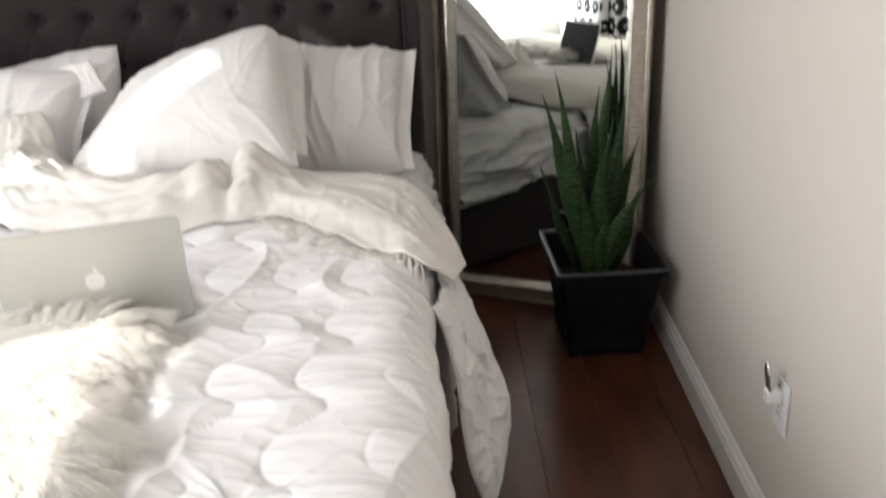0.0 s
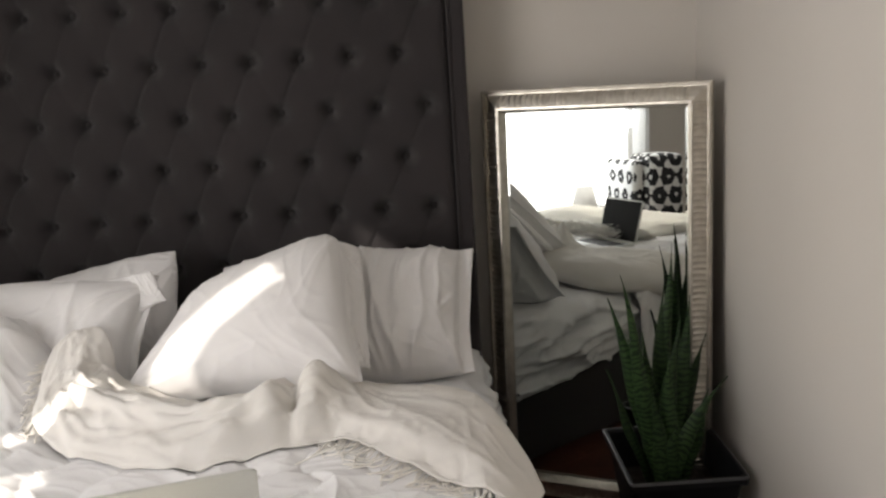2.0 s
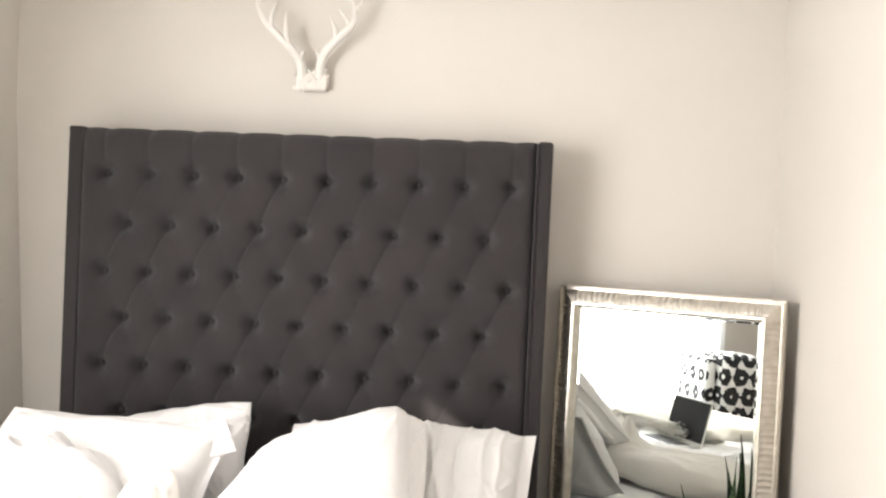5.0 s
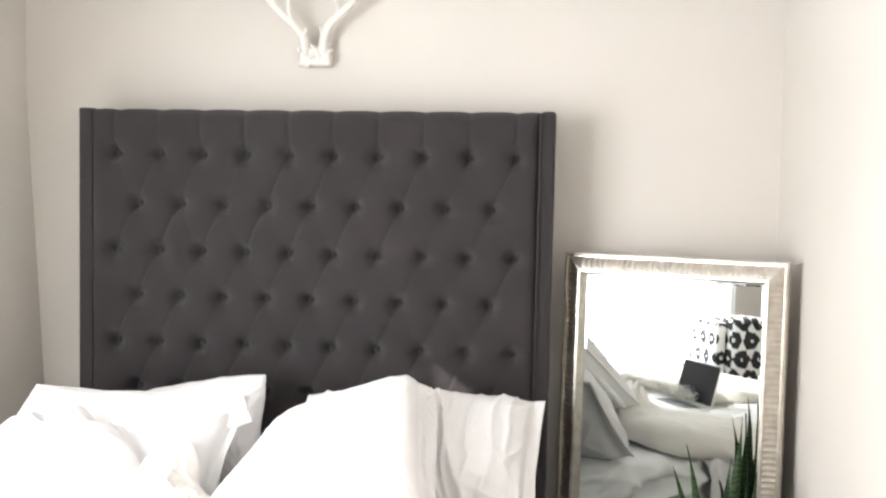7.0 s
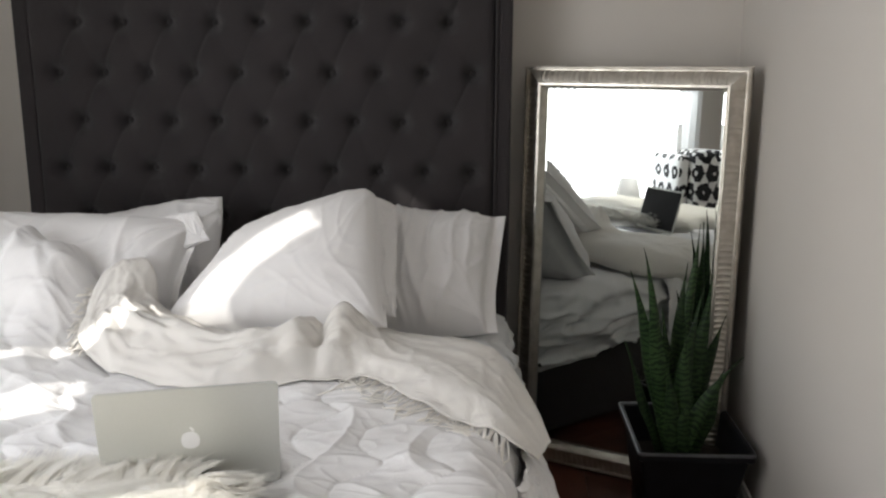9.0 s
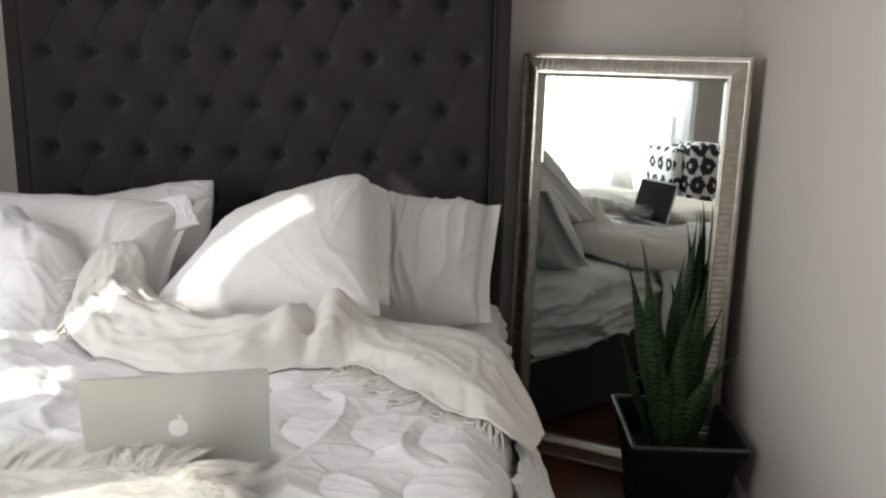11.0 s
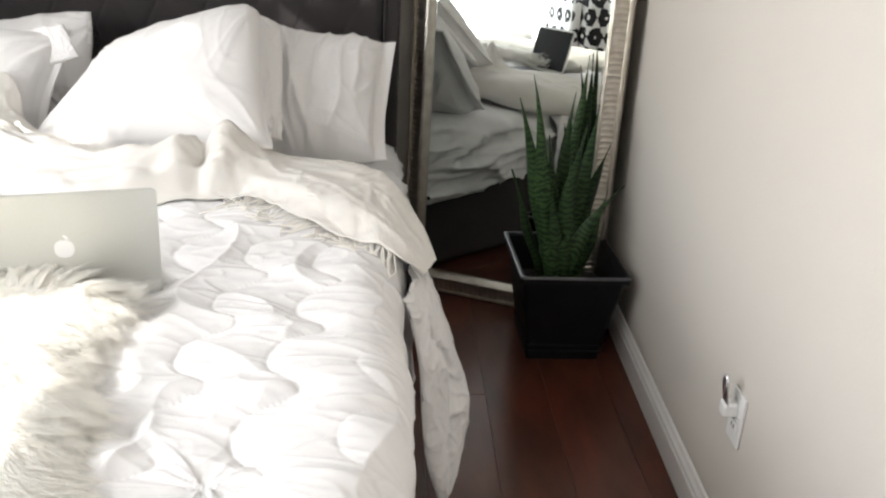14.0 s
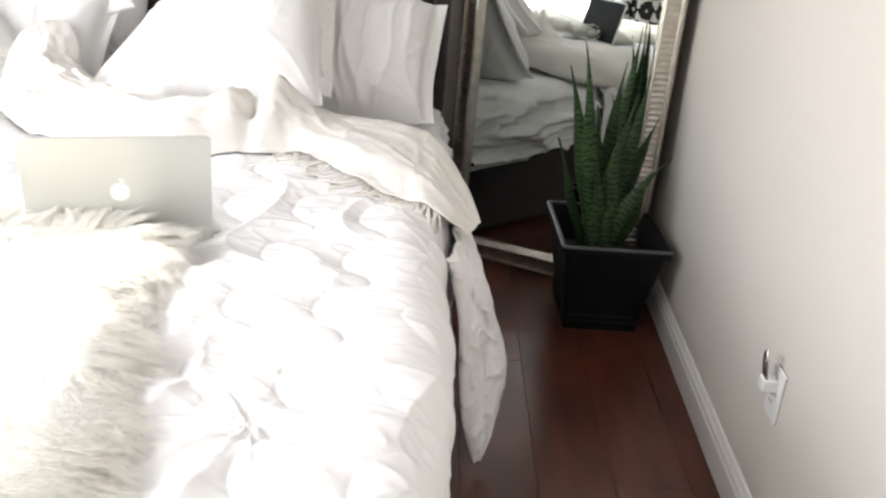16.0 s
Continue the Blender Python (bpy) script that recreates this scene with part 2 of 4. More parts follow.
def print_material(name, ink_width):
    """White cloth printed with rows of black six-sided blossoms that have a pale eye."""
    m = bpy.data.materials.new(name)
    m.use_nodes = True
    nt = m.node_tree
    b = nt.nodes["Principled BSDF"]
    b.inputs["Roughness"].default_value = 0.85
    uv = nt.nodes.new("ShaderNodeUVMap")

    def op(kind, x, y=None):
        n = nt.nodes.new("ShaderNodeMath")
        n.operation = kind
        for k, v in enumerate((x, y)):
            if v is None:
                continue
            if isinstance(v, (int, float)):
                n.inputs[k].default_value = v
            else:
                nt.links.new(v, n.inputs[k])
        return n.outputs[0]
    nz = nt.nodes.new("ShaderNodeTexNoise")
    nz.inputs["Scale"].default_value = 22.0
    nt.links.new(uv.outputs[0], nz.inputs["Vector"])
    sep = nt.nodes.new("ShaderNodeSeparateXYZ")
    nt.links.new(uv.outputs[0], sep.inputs[0])
    wob = op("MULTIPLY", op("SUBTRACT", nz.outputs["Fac"], 0.5), 0.35)
    gu, gv = op("MULTIPLY", sep.outputs[0], 1 / 0.125), op("MULTIPLY", sep.outputs[1], 1 / 0.128)
    fx = op("ABSOLUTE", op("SUBTRACT", op("FRACT", op("ADD", gu, op("MULTIPLY", op("FLOOR", gv), 0.5))), 0.5))
    fy = op("ABSOLUTE", op("SUBTRACT", op("FRACT", gv), 0.5))
    hexa = op("ADD", op("MAXIMUM", op("ADD", fx, op("MULTIPLY", fy, 0.55)), op("MULTIPLY", fy, 1.1)), wob)
    ink = op("MULTIPLY", op("LESS_THAN", hexa, ink_width), op("GREATER_THAN", hexa, 0.11))
    mix = nt.nodes.new("ShaderNodeMix")
    mix.data_type = "RGBA"
    mix.inputs["A"].default_value, mix.inputs["B"].default_value = (0.78, 0.78, 0.77, 1), (0.018, 0.018, 0.02, 1)
    nt.links.new(ink, mix.inputs["Factor"])
    nt.links.new(mix.outputs["Result"], b.inputs["Base Color"])
    return m


MIRROR, SHEER, LEAF, PRINT, FUR = mirror_material(), sheer_material(), leaf_material(), print_material("black_and_white_print", 0.50), fur_material()
PALEPRINT = print_material("white_and_black_print", 0.38)


# ---------------------------------------------------------------- mesh helpers
def mesh_from(name, verts, faces, mat, smooth=True, uvs=None):
    me = bpy.data.meshes.new(name)
    me.from_pydata([tuple(v) for v in verts], [], faces)
    me.materials.append(mat)
    if smooth:
        me.shade_smooth()
    if uvs is not None:
        lay = me.uv_layers.new(name="UVMap")
        for lp in me.loops:
            lay.data[lp.index].uv = uvs[lp.vertex_index]
    return me


def put(name, me, parent=None, label=""):
    ob = new(name, me)
    if parent:
        ob.parent = parent
    return tagged(ob, label)


def part(name, bm, mat, parent=None, label="", smooth=False):
    me = bpy.data.meshes.new(name)
    bm.to_mesh(me)
    bm.free()
    me.materials.append(mat)
    if smooth:
        me.shade_smooth()
    return put(name, me, parent, label)


def thing(name, label, category, group="", at=None, kind=""):
    ob = new(name)
    if at is not None:
        ob.matrix_world = at if isinstance(at, Matrix) else Matrix.Translation(at)
    return tagged(ob, label, category, group, kind)


def add_box(bm, lo, hi, bevel=0.0, segs=2):
    r = bmesh.ops.create_cube(bm, size=1.0)
    c, s = [(a + b) / 2 for a, b in zip(lo, hi)], [b - a for a, b in zip(lo, hi)]
    bmesh.ops.transform(bm, matrix=Matrix.LocRotScale(c, None, s), verts=r["verts"])
    if bevel:
        edges = list({e for v in r["verts"] for e in v.link_edges})
        bmesh.ops.bevel(bm, geom=edges, offset=bevel, segments=segs, affect="EDGES", profile=0.5)
    return bm


def box(lo, hi, bevel=0.0, segs=2):
    return add_box(bmesh.new(), lo, hi, bevel, segs)


def grid_faces(nu, nv, base=0, wrap=False):
    f = []
    for i in range(nu - 1 if not wrap else nu):
        for j in range(nv - 1):
            a, b = base + i * nv + j, base + ((i + 1) % nu) * nv + j
            f.append((a, b, b + 1, a + 1))
    return f


def lathe(profile, n=32):
    """(radius, z) pairs turned round the z axis."""
    vs = [(r * math.cos(2 * math.pi * k / n), r * math.sin(2 * math.pi * k / n), z) for k in range(n) for r, z in profile]
    return vs, grid_faces(n, len(profile), wrap=True)


def tube(points, radii, n=8):
    """A tapered tube along points."""
    pts = [Vector(p) for p in points]
    vs, up = [], Vector((0.13, 0.99, 0.07))
    for i, p in enumerate(pts):
        d = (pts[min(i + 1, len(pts) - 1)] - pts[max(i - 1, 0)]).normalized()
        a = d.cross(up).normalized()
        b = d.cross(a)
        for k in range(n):
            q = 2 * math.pi * k / n
            vs.append(p + (a * math.cos(q) + b * math.sin(q)) * radii[i])
    fs = [(i * n + k, i * n + (k + 1) % n, (i + 1) * n + (k + 1) % n, (i + 1) * n + k) for i in range(len(pts) - 1) for k in range(n)]
    fs += [tuple(range(n))[::-1], tuple((len(pts) - 1) * n + k for k in range(n))]
    return vs, fs


def spline(points, n):
    """n points on a smooth curve through the given ones."""
    P = np.array(points, float)
    m = len(P)
    out = []
    for s in np.linspace(0, m - 1, n):
        i = min(int(s), m - 2)
        t = s - i
        p0, p1, p2, p3 = P[max(i - 1, 0)], P[i], P[i + 1], P[min(i + 2, m - 1)]
        out.append(0.5 * (2 * p1 + (p2 - p0) * t + (2 * p0 - 5 * p1 + 4 * p2 - p3) * t * t + (3 * p1 - p0 - 3 * p2 + p3) * t ** 3))
    return np.array(out)


def fold(x, y, z, scale, seed=0.0):
    return noise.noise(Vector((x * scale + seed, y * scale + 1.7 * seed, z * scale - seed)))


def ridge(x, y, z, scale, seed=0.0):
    """Sharp-crested creases, 0 to 1."""
    return (1.0 - abs(fold(x, y, z, scale, seed)) * 2.2) if abs(fold(x, y, z, scale, seed)) < 0.4545 else 0.0


def smooth01(a, b, x):
    t = min(max((x - a) / (b - a), 0.0), 1.0)
    return t * t * (3 - 2 * t)


# ---------------------------------------------------------------- the room
def structure(name, bm, mat, label, category):
    return tagged(part(name, bm, mat), label, category, kind="structure")


T = 0.14
structure("wall_north", box((WEST - T, NORTH, 0), (EAST + T, NORTH + T, CEIL)), WALL, "warm pale greige painted wall behind the bed", "wall")
SKEW = 0.031


def east_at(y):
    """The east wall runs a little out of square with the bed."""
    return EAST - 0.004 + SKEW * (y + 1.2)


bm = box((EAST, SOUTH, 0), (EAST + T, NORTH, CEIL))
for v in bm.verts:
    v.co.x += east_at(v.co.y) - EAST
structure("wall_east", bm, WALL, "warm pale greige painted wall beside the bed", "wall")
structure("wall_south", box((WEST - T, SOUTH - T, 0), (EAST + T, SOUTH, CEIL)), WALL, "warm pale greige painted wall", "wall")
bm = bmesh.new()
for lo, hi in (((SOUTH, 0), (WIN_Y0, CEIL)), ((WIN_Y1, 0), (NORTH, CEIL)), ((WIN_Y0, 0), (WIN_Y1, WIN_Z0)), ((WIN_Y0, WIN_Z1), (WIN_Y1, CEIL))):
    add_box(bm, (WEST - T, lo[0], lo[1]), (WEST, hi[0], hi[1]))
# its northern end leans out of plumb
leaning = len(bm.verts)
add_box(bm, (WEST - T, WIN_Y1 + 0.12, 0.0), (WEST + 0.07, NORTH - 0.001, CEIL - 0.001))
bm.verts.ensure_lookup_table()
for v in bm.verts[leaning:]:
    if v.co.x > WEST:
        v.co.x = -1.038 - 0.0605 * v.co.z
structure("wall_west", bm, WALL, "warm pale greige painted wall with a wide window", "wall")
structure("ceiling", box((WEST - T, SOUTH - T, CEIL), (EAST + T, NORTH + T, CEIL + 0.1)), CEILING, "plain white painted ceiling", "ceiling")
floor = structure("floor", box((WEST - T, SOUTH - T, -0.1), (EAST + T, NORTH + T, FLOOR - 0.012)), SUBFLOOR, "dark glossy cherry hardwood plank floor", "floor")

# baseboards with a stepped and rounded top
BB = [(0.0, 0.0), (0.016, 0.0), (0.016, 0.070), (0.012, 0.075), (0.012, 0.081), (0.0155, 0.084), (0.0155, 0.090), (0.010, 0.097), (0.006, 0.106), (0.0, 0.108)]


def baseboard(name, a, b, inward, label):
    a, b, inward = Vector(a), Vector(b), Vector(inward)
    vs = [p + inward * d + Vector((0, 0, FLOOR + h)) for p in (a, b) for d, h in BB]
    n = len(BB)
    fs = [(k, k + 1, n + k + 1, n + k) for k in range(n - 1)] + [tuple(range(n)), tuple(range(n, 2 * n))[::-1]]
    ob = put(name, mesh_from(name, vs, fs, TRIM, smooth=False))
    tagged(ob, label, "baseboard", kind="structure")


baseboard("baseboard_east", (east_at(SOUTH) - 0.001, SOUTH, 0), (east_at(NORTH) - 0.001, NORTH, 0), (-1, 0, 0), "white painted wooden baseboard with a moulded top")
baseboard("baseboard_north", (WEST, NORTH - 0.001, 0), (east_at(NORTH) - 0.018, NORTH - 0.001, 0), (0, -1, 0), "white painted wooden baseboard with a moulded top")

# the wide window in the west wall, with casing, sill and sashes
window = thing("window_1", "wide white-framed window glaring with daylight", "window", kind="structure")
for k, (lo, hi) in enumerate((((WIN_Y0 - 0.08, WIN_Z1), (WIN_Y1 + 0.08, WIN_Z1 + 0.09)), ((WIN_Y0 - 0.08, WIN_Z0 - 0.0), (WIN_Y0, WIN_Z1)), ((WIN_Y1, WIN_Z0), (WIN_Y1 + 0.08, WIN_Z1)))):
    part("window_frame", box((WEST + 0.001, lo[0], lo[1]), (WEST + 0.022, hi[0], hi[1]), 0.004), TRIM, window)
part("window_sill", box((WEST - 0.1, WIN_Y0 - 0.1, WIN_Z0 - 0.03), (WEST + 0.05, WIN_Y1 + 0.1, WIN_Z0 + 0.004), 0.006), TRIM, window)
for y in (WIN_Y0 + 0.03, WIN_Y1 - 0.03):
    part("mullion", box((WEST - 0.11, y - 0.03, WIN_Z0), (WEST - 0.06, y + 0.03, WIN_Z1), 0.004), TRIM, window)


def curtain(name, y0, y1, z0, z1, mat, x, folds, label, depth=0.025, uv=False):
    nu, nv = 90, 24
    vs, uvs = [], []
    for i in range(nu):
        s = i / (nu - 1)
        for j in range(nv):
            q = j / (nv - 1)
            flare = 0.7 + 0.5 * (1 - q)
            vs.append((x + depth * flare * math.sin(2 * math.pi * folds * s + 0.6 * math.sin(5 * s)) + 0.006 * fold(s * 6, q * 3, 0, 1.5), y0 + (y1 - y0) * s, z0 + (z1 - z0) * q))
            uvs.append(((y1 - y0) * s * 1.4, (z1 - z0) * q))
    ob = put(name, mesh_from(name, vs, grid_faces(nu, nv), mat, uvs=uvs))
    return tagged(ob, label, "curtain", "window curtains")


curtain("sheer_curtain", -3.70, -3.48, 0.10, 2.34, SHEER, WEST + 0.06, 3, "white sheer lace curtain drawn across the window", 0.012)
# unseen panels and strips, spaced so direct sun falls only in chosen patches
curtain("sheer_curtain", -2.38, -1.90, 0.10, 2.34, SHEER, WEST - 0.055, 7, "white sheer lace curtain drawn across the window", 0.012)
curtain("sun_cut_sheer", -1.458, -1.375, 2.08, 2.34, SHEER, WEST - 0.055, 2, "unseen white sheer strip added to cut off high sun", 0.008)
curtain("sun_cut_sheer", -3.45, -2.38, 1.825, 2.34, SHEER, WEST - 0.055, 6, "unseen white sheer strip added to cut off high sun", 0.012)
curtain("sheer_curtain", -1.90, -1.76, 0.10, 2.34, SHEER, WEST - 0.055, 2, "unseen white sheer lace curtain placed to hold back the sun", 0.012)
curtain("sun_cut_sheer", -1.76, -1.60, 1.45, 2.34, SHEER, WEST - 0.055, 2, "unseen white sheer strip added to cut off high sun", 0.008)
curtain("sheer_curtain", -1.60, -1.458, 1.30, 2.34, SHEER, WEST - 0.055, 2, "unseen white sheer lace curtain placed to hold back the sun", 0.012)
curtain("sheer_curtain", -1.375, -1.040, 0.10, 2.34, SHEER, WEST - 0.055, 3, "unseen white sheer lace curtain placed to hold back the sun", 0.012)
curtain("sheer_curtain", -1.040, -0.90, 0.10, 2.07, SHEER, WEST - 0.055, 2, "unseen short white sheer lace curtain, leaving a slit of sun above", 0.012)

# ---------------------------------------------------------------- the bed
BED_W, RAIL_TOP = 0.83, 0.375
bed = thing("bed", "upholstered bed in charcoal linen with a tall tufted headboard", "bed")
SP, ROWS_Z = 0.156, (1.760, 1.586, 1.421, 1.261, 1.096, 0.935, 0.775)
BUTTONS = [((c - (4.5 if k % 2 == 0 else 4.0)) * SP, z) for k, z in enumerate(ROWS_Z) for c in range(10 if k % 2 == 0 else 9)]
HB_TOP = 1.918


def near_line(px, pz, a, b):
    ax, az, bx, bz = *a, *b
    dx, dz = bx - ax, bz - az
    t = min(max(((px - ax) * dx + (pz - az) * dz) / (dx * dx + dz * dz), 0), 1)
    return math.hypot(px - ax - t * dx, pz - az - t * dz)


def tufted_depth(x, z):
    """How far the padding stands proud (metres): deep at each button, creased along the diamonds and the top pleats."""
    near = sorted(BUTTONS, key=lambda b: (b[0] - x) ** 2 + (b[1] - z) ** 2)[:4]
    d = math.hypot(near[0][0] - x, near[0][1] - z)
    h = 0.054 - 0.012 * math.exp(-(d / 0.052) ** 1.6) - 0.052 * math.exp(-(d / 0.0245) ** 1.8)
    line = 1.0
    for i in range(4):
        for j in range(i + 1, 4):
            dz = abs(near[i][1] - near[j][1])
            if 0.1 < dz < 0.2 and abs(near[i][0] - near[j][0]) < 0.1:
                rising = (near[i][0] - near[j][0]) * (near[i][1] - near[j][1]) > 0
                line = min(line, near_line(x, z, near[i], near[j]) + (0.0 if rising else 0.006))
    if z > ROWS_Z[0]:
        line = min(line, abs(x - near[0][0]))
    weight = max(0.35, 0.60 + 1.0 * fold(x, 0.0, z, 5.0, 3.0))
    if z > ROWS_Z[0]:
        weight = 0.8
    h -= weight * (0.0022 * math.exp(-(line / 0.012) ** 2) + 0.0056 * math.exp(-(line / 0.0034) ** 2))
    h += 0.003 * fold(x, 0.0, z, 9.0, 8.0)
    return h


def headboard():
    nx, nz, half = 320, 240, 0.778
    vs = []
    for i in range(nx):
        x = -half + 2 * half * i / (nx - 1)
        for j in range(nz):
            z = 0.70 + (HB_TOP - 0.70) * j / (nz - 1)
            h = tufted_depth(x, z)
            edge = min(half - abs(x), 0.035)
            h -= (0.026 if x > 0 else 0.008) * (1 - math.sqrt(max(0.0, 1 - (1 - edge / 0.035) ** 2)))
            top = HB_TOP - z
            if top < 0.05:
                h -= 0.055 * (1 - math.sqrt(max(0.0, 1 - (1 - top / 0.05) ** 2)))
            drop = 0.004 * math.exp(-(min(abs(x - b[0]) for b in BUTTONS[:10]) / 0.02) ** 2) if top < 0.05 else 0
            vs.append((x, 0.030 - h, z - drop))
    fs = grid_faces(nx, nz)
    put("tufted_panel", mesh_from("tufted_panel", vs, fs, GREY), bed, "charcoal linen panel with deep diamond button tufting")
    part("headboard_core", box((-half, 0.058, 0.05), (half, 0.13, HB_TOP - 0.006), 0.012, 3), GREY, bed)
    for s in (-1, 1):
        x0, x1 = sorted((s * 0.779, s * BED_W))
        part("headboard_border", box((x0, -0.034 if s > 0 else -0.021, 0.05), (x1, 0.13, HB_TOP - 0.002), 0.014 if s > 0 else 0.006, 3), GREY, bed)
        if s < 0:
            continue
        v, f = tube(spline([(s * 0.781, -0.034, 0.4), (s * 0.781, -0.036, 1.2), (s * 0.781, -0.034, HB_TOP - 0.01)], 12), [0.005] * 12)
        put("piping", mesh_from("piping", v, f, GREY), bed)
    v, f = lathe([(0.0, 0.007), (0.006, 0.0065), (0.0105, 0.004), (0.0125, 0.0), (0.0115, -0.004)], 14)
    v = [(a, -c, b) for a, b, c in v]
    me = mesh_from("tuft_button", v, f, GREYBTN)
    for x, z in BUTTONS:
        if z > 0.8:
            b = put("tuft_button", me, bed)
            b.location = (x, 0.033, z)


headboard()
for s in (-1, 1):
    x0, x1 = sorted((s * 0.775, s * BED_W))
    part("side_rail", box((x0, -2.12, 0.07), (x1, 0.02, RAIL_TOP), 0.018, 3), GREY, bed)
part("foot_rail", box((-BED_W, -2.17, 0.07), (BED_W, -2.12, RAIL_TOP), 0.018, 3), GREY, bed)
for x in (-0.76, 0.76):
    for y in (-2.1, -0.05):
        part("leg", box((x - 0.03, y - 0.03, FLOOR - 0.001), (x + 0.03, y + 0.03, 0.08), 0.006), WOODLEG, bed)
part("slat_base", box((-0.77, -2.11, 0.25), (0.77, 0.0, 0.33)), WOODLEG, bed)

MAT_TOP = 0.635


def mattress():
    """Mattress under a loose white sheet that sags in folds down its sides."""
    prof = []
    hw, r = 0.800, 0.07
    for k in range(31):
        prof.append((-hw - 0.01 * (1 - k / 30.0) ** 2, 0.335 + (MAT_TOP - r - 0.335) * k / 30.0))
    for k in range(1, 7):
        a = math.pi - math.pi / 2 * k / 7
        prof.append((-hw + r + r * math.cos(a), MAT_TOP - r + r * math.sin(a)))
    for k in range(31):
        prof.append((-hw + r + 2 * (hw - r) * k / 30, MAT_TOP))
    prof = prof + [(-x, z) for x, z in prof[36::-1]]
    n, ny = len(prof), 200
    vs = []
    for i in range(ny):
        y = -2.09 + 2.07 * i / (ny - 1)
        for k, (x, z) in enumerate(prof):
            side = smooth01(0.72, 0.80, abs(x))
            sag = 0.013 * fold(x, y * 1.4 + z * 2.2, z * 5.0, 3.0, 4.0) + 0.022 * ridge(0.3, y * 0.8 + 1.2 * z, z * 3.4, 3.2, 8.0) ** 3 + 0.012 * ridge(0.7, y * 0.7 - 1.0 * z, z * 4.0, 5.0, 18.0) ** 4
            sag += 0.022 * math.exp(-((y + 0.46) / 0.05) ** 2 - ((z - 0.61) / 0.05) ** 2) + 0.007 * ridge(y * 1.0, z * 2.0 + y, 0, 6.0, 5.0) ** 3 * smooth01(-0.9, -0.6, y)
            flare = 0.035 * side * smooth01(-0.75, -0.30, y) * smooth01(0.66, 0.50, z)
            vs.append((x + math.copysign(1, x) * side * (sag * 1.6 + flare), y, z + (1 - side) * 0.008 * fold(x, y, 0, 5.0, 2.0)))
    put("mattress", mesh_from("mattress", vs, grid_faces(ny, n), SHEET))


mattress()
tagged(bpy.data.objects["mattress"], "thick mattress under a rumpled white sheet", "mattress")


# ---------------------------------------------------------------- pillows
def pillow_mesh(c00, c10, c11, c01, thick, seed, crease=0.010, hollow=0.055, flange=0.0, hem=0.0, crown=0.0, streak=0.0, blunt=0.0, gather=1.0):
    """A pillow in a cotton case between four corners: lower left, lower right, upper right, upper left, as seen from the foot.
    hem is the share of its width that the unfilled open end of the case takes."""
    c00, c10, c11, c01 = (Vector(c) for c in (c00, c10, c11, c01))
    nu, nv = 126, 92
    normal = ((c10 - c00) + (c11 - c01)).cross((c01 - c00) + (c11 - c10)).normalized()
    lu, lv = ((c10 - c00).length + (c11 - c01).length) / 2, ((c01 - c00).length + (c11 - c10).length) / 2
    sides = []
    for s in (1, -1):
        vs = []
        for i in range(nu):
            for j in range(nv):
                u, v = -1 + 2 * i / (nu - 1), -1 + 2 * j / (nv - 1)
                pu = u * (1 - hollow * (1 - v * v) + 0.020 * gather * fold(u, v * 1.0, 0, 1.7, seed + 60))
                pv = v * (1 - hollow * 1.3 * (1 - u * u) + 0.030 * gather * fold(u * 1.2, v, 0, 1.9, seed + 70)) + crown * (1 - u * u) * max(v, 0.0)
                if u > 0 and v > 0:
                    soft_corner = 1 - blunt * (u * v) ** 5
                    pu, pv = pu * soft_corner, pv * soft_corner
                a, b = (pu + 1) / 2, (pv + 1) / 2
                p = c00 * (1 - a) * (1 - b) + c10 * a * (1 - b) + c11 * a * b + c01 * (1 - a) * b
                fu = max(0.0, 1 - (abs(u) / (1 - (max(hem, flange) if u > 0 else flange))) ** 3.4)
                fv = max(0.0, 1 - (abs(v) / (1 - flange)) ** 3.2)
                fill = (fu * fv) ** 0.52
                x, y = u * lu / 2, v * lv / 2
                wx, wy = x + 0.05 * fold(x, y, 0, 5.0, seed + 21), y + 0.05 * fold(x, y, 0, 5.0, seed + 33)
                # creases fan out of the four corners and gather at the seams
                fan = 0.0
                for sx, sy in ((-1, -1), (1, -1), (1, 1), (-1, 1)):
                    dx, dy = lu / 2 - sx * wx, lv / 2 - sy * wy
                    away = math.hypot(dx, dy)
                    fan += math.exp(-away / 0.19) * ridge(math.atan2(dy, dx) * 2.6, sx * 3.0, sy * 5.0, 1.5, seed) ** 3
                edge_u, edge_v = lu / 2 - abs(x), lv / 2 - abs(y)
                tuck = gather * 0.004 * (math.exp(-edge_v / 0.035) * fold(x, 0.0, 0.0, 32.0, seed + 4) + math.exp(-edge_u / 0.035) * fold(0.0, y, 0.0, 32.0, seed + 6))
                cr = crease * (0.75 * ridge(wx, wy * 0.5, 0, 4.6, seed) ** 4 + 0.6 * fold(x * 1.5, y * 0.8, 0, 5.0, seed + 3) + 0.9 * fan + 0.22 * ridge(wx * 1.3, wy * 0.7, 0, 11.0, seed + 14) ** 4 + 0.10 * fold(x, y, 0, 26.0, seed + 5))
                cr += streak * (ridge(wx + 0.22 * y, y * 0.13, 0, 9.0, seed + 7) ** 5 + 0.6 * ridge(wx - 0.10 * y, y * 0.15, 0, 17.0, seed + 2) ** 4)
                d = thick / 2 * fill + (cr + tuck) * min(1.0, fill * 3.0 + 0.2)
                wave = (0.8 * crease + 0.001) * (1 - fill) * fold(x, y, 0, 7.0, seed + 9)
                vs.append(p + normal * (s * d + wave))
        sides.append(vs)
    fs = grid_faces(nu, nv)
    n = nu * nv
    back = [tuple(q + n for q in f)[::-1] for f in fs]
    rim = []
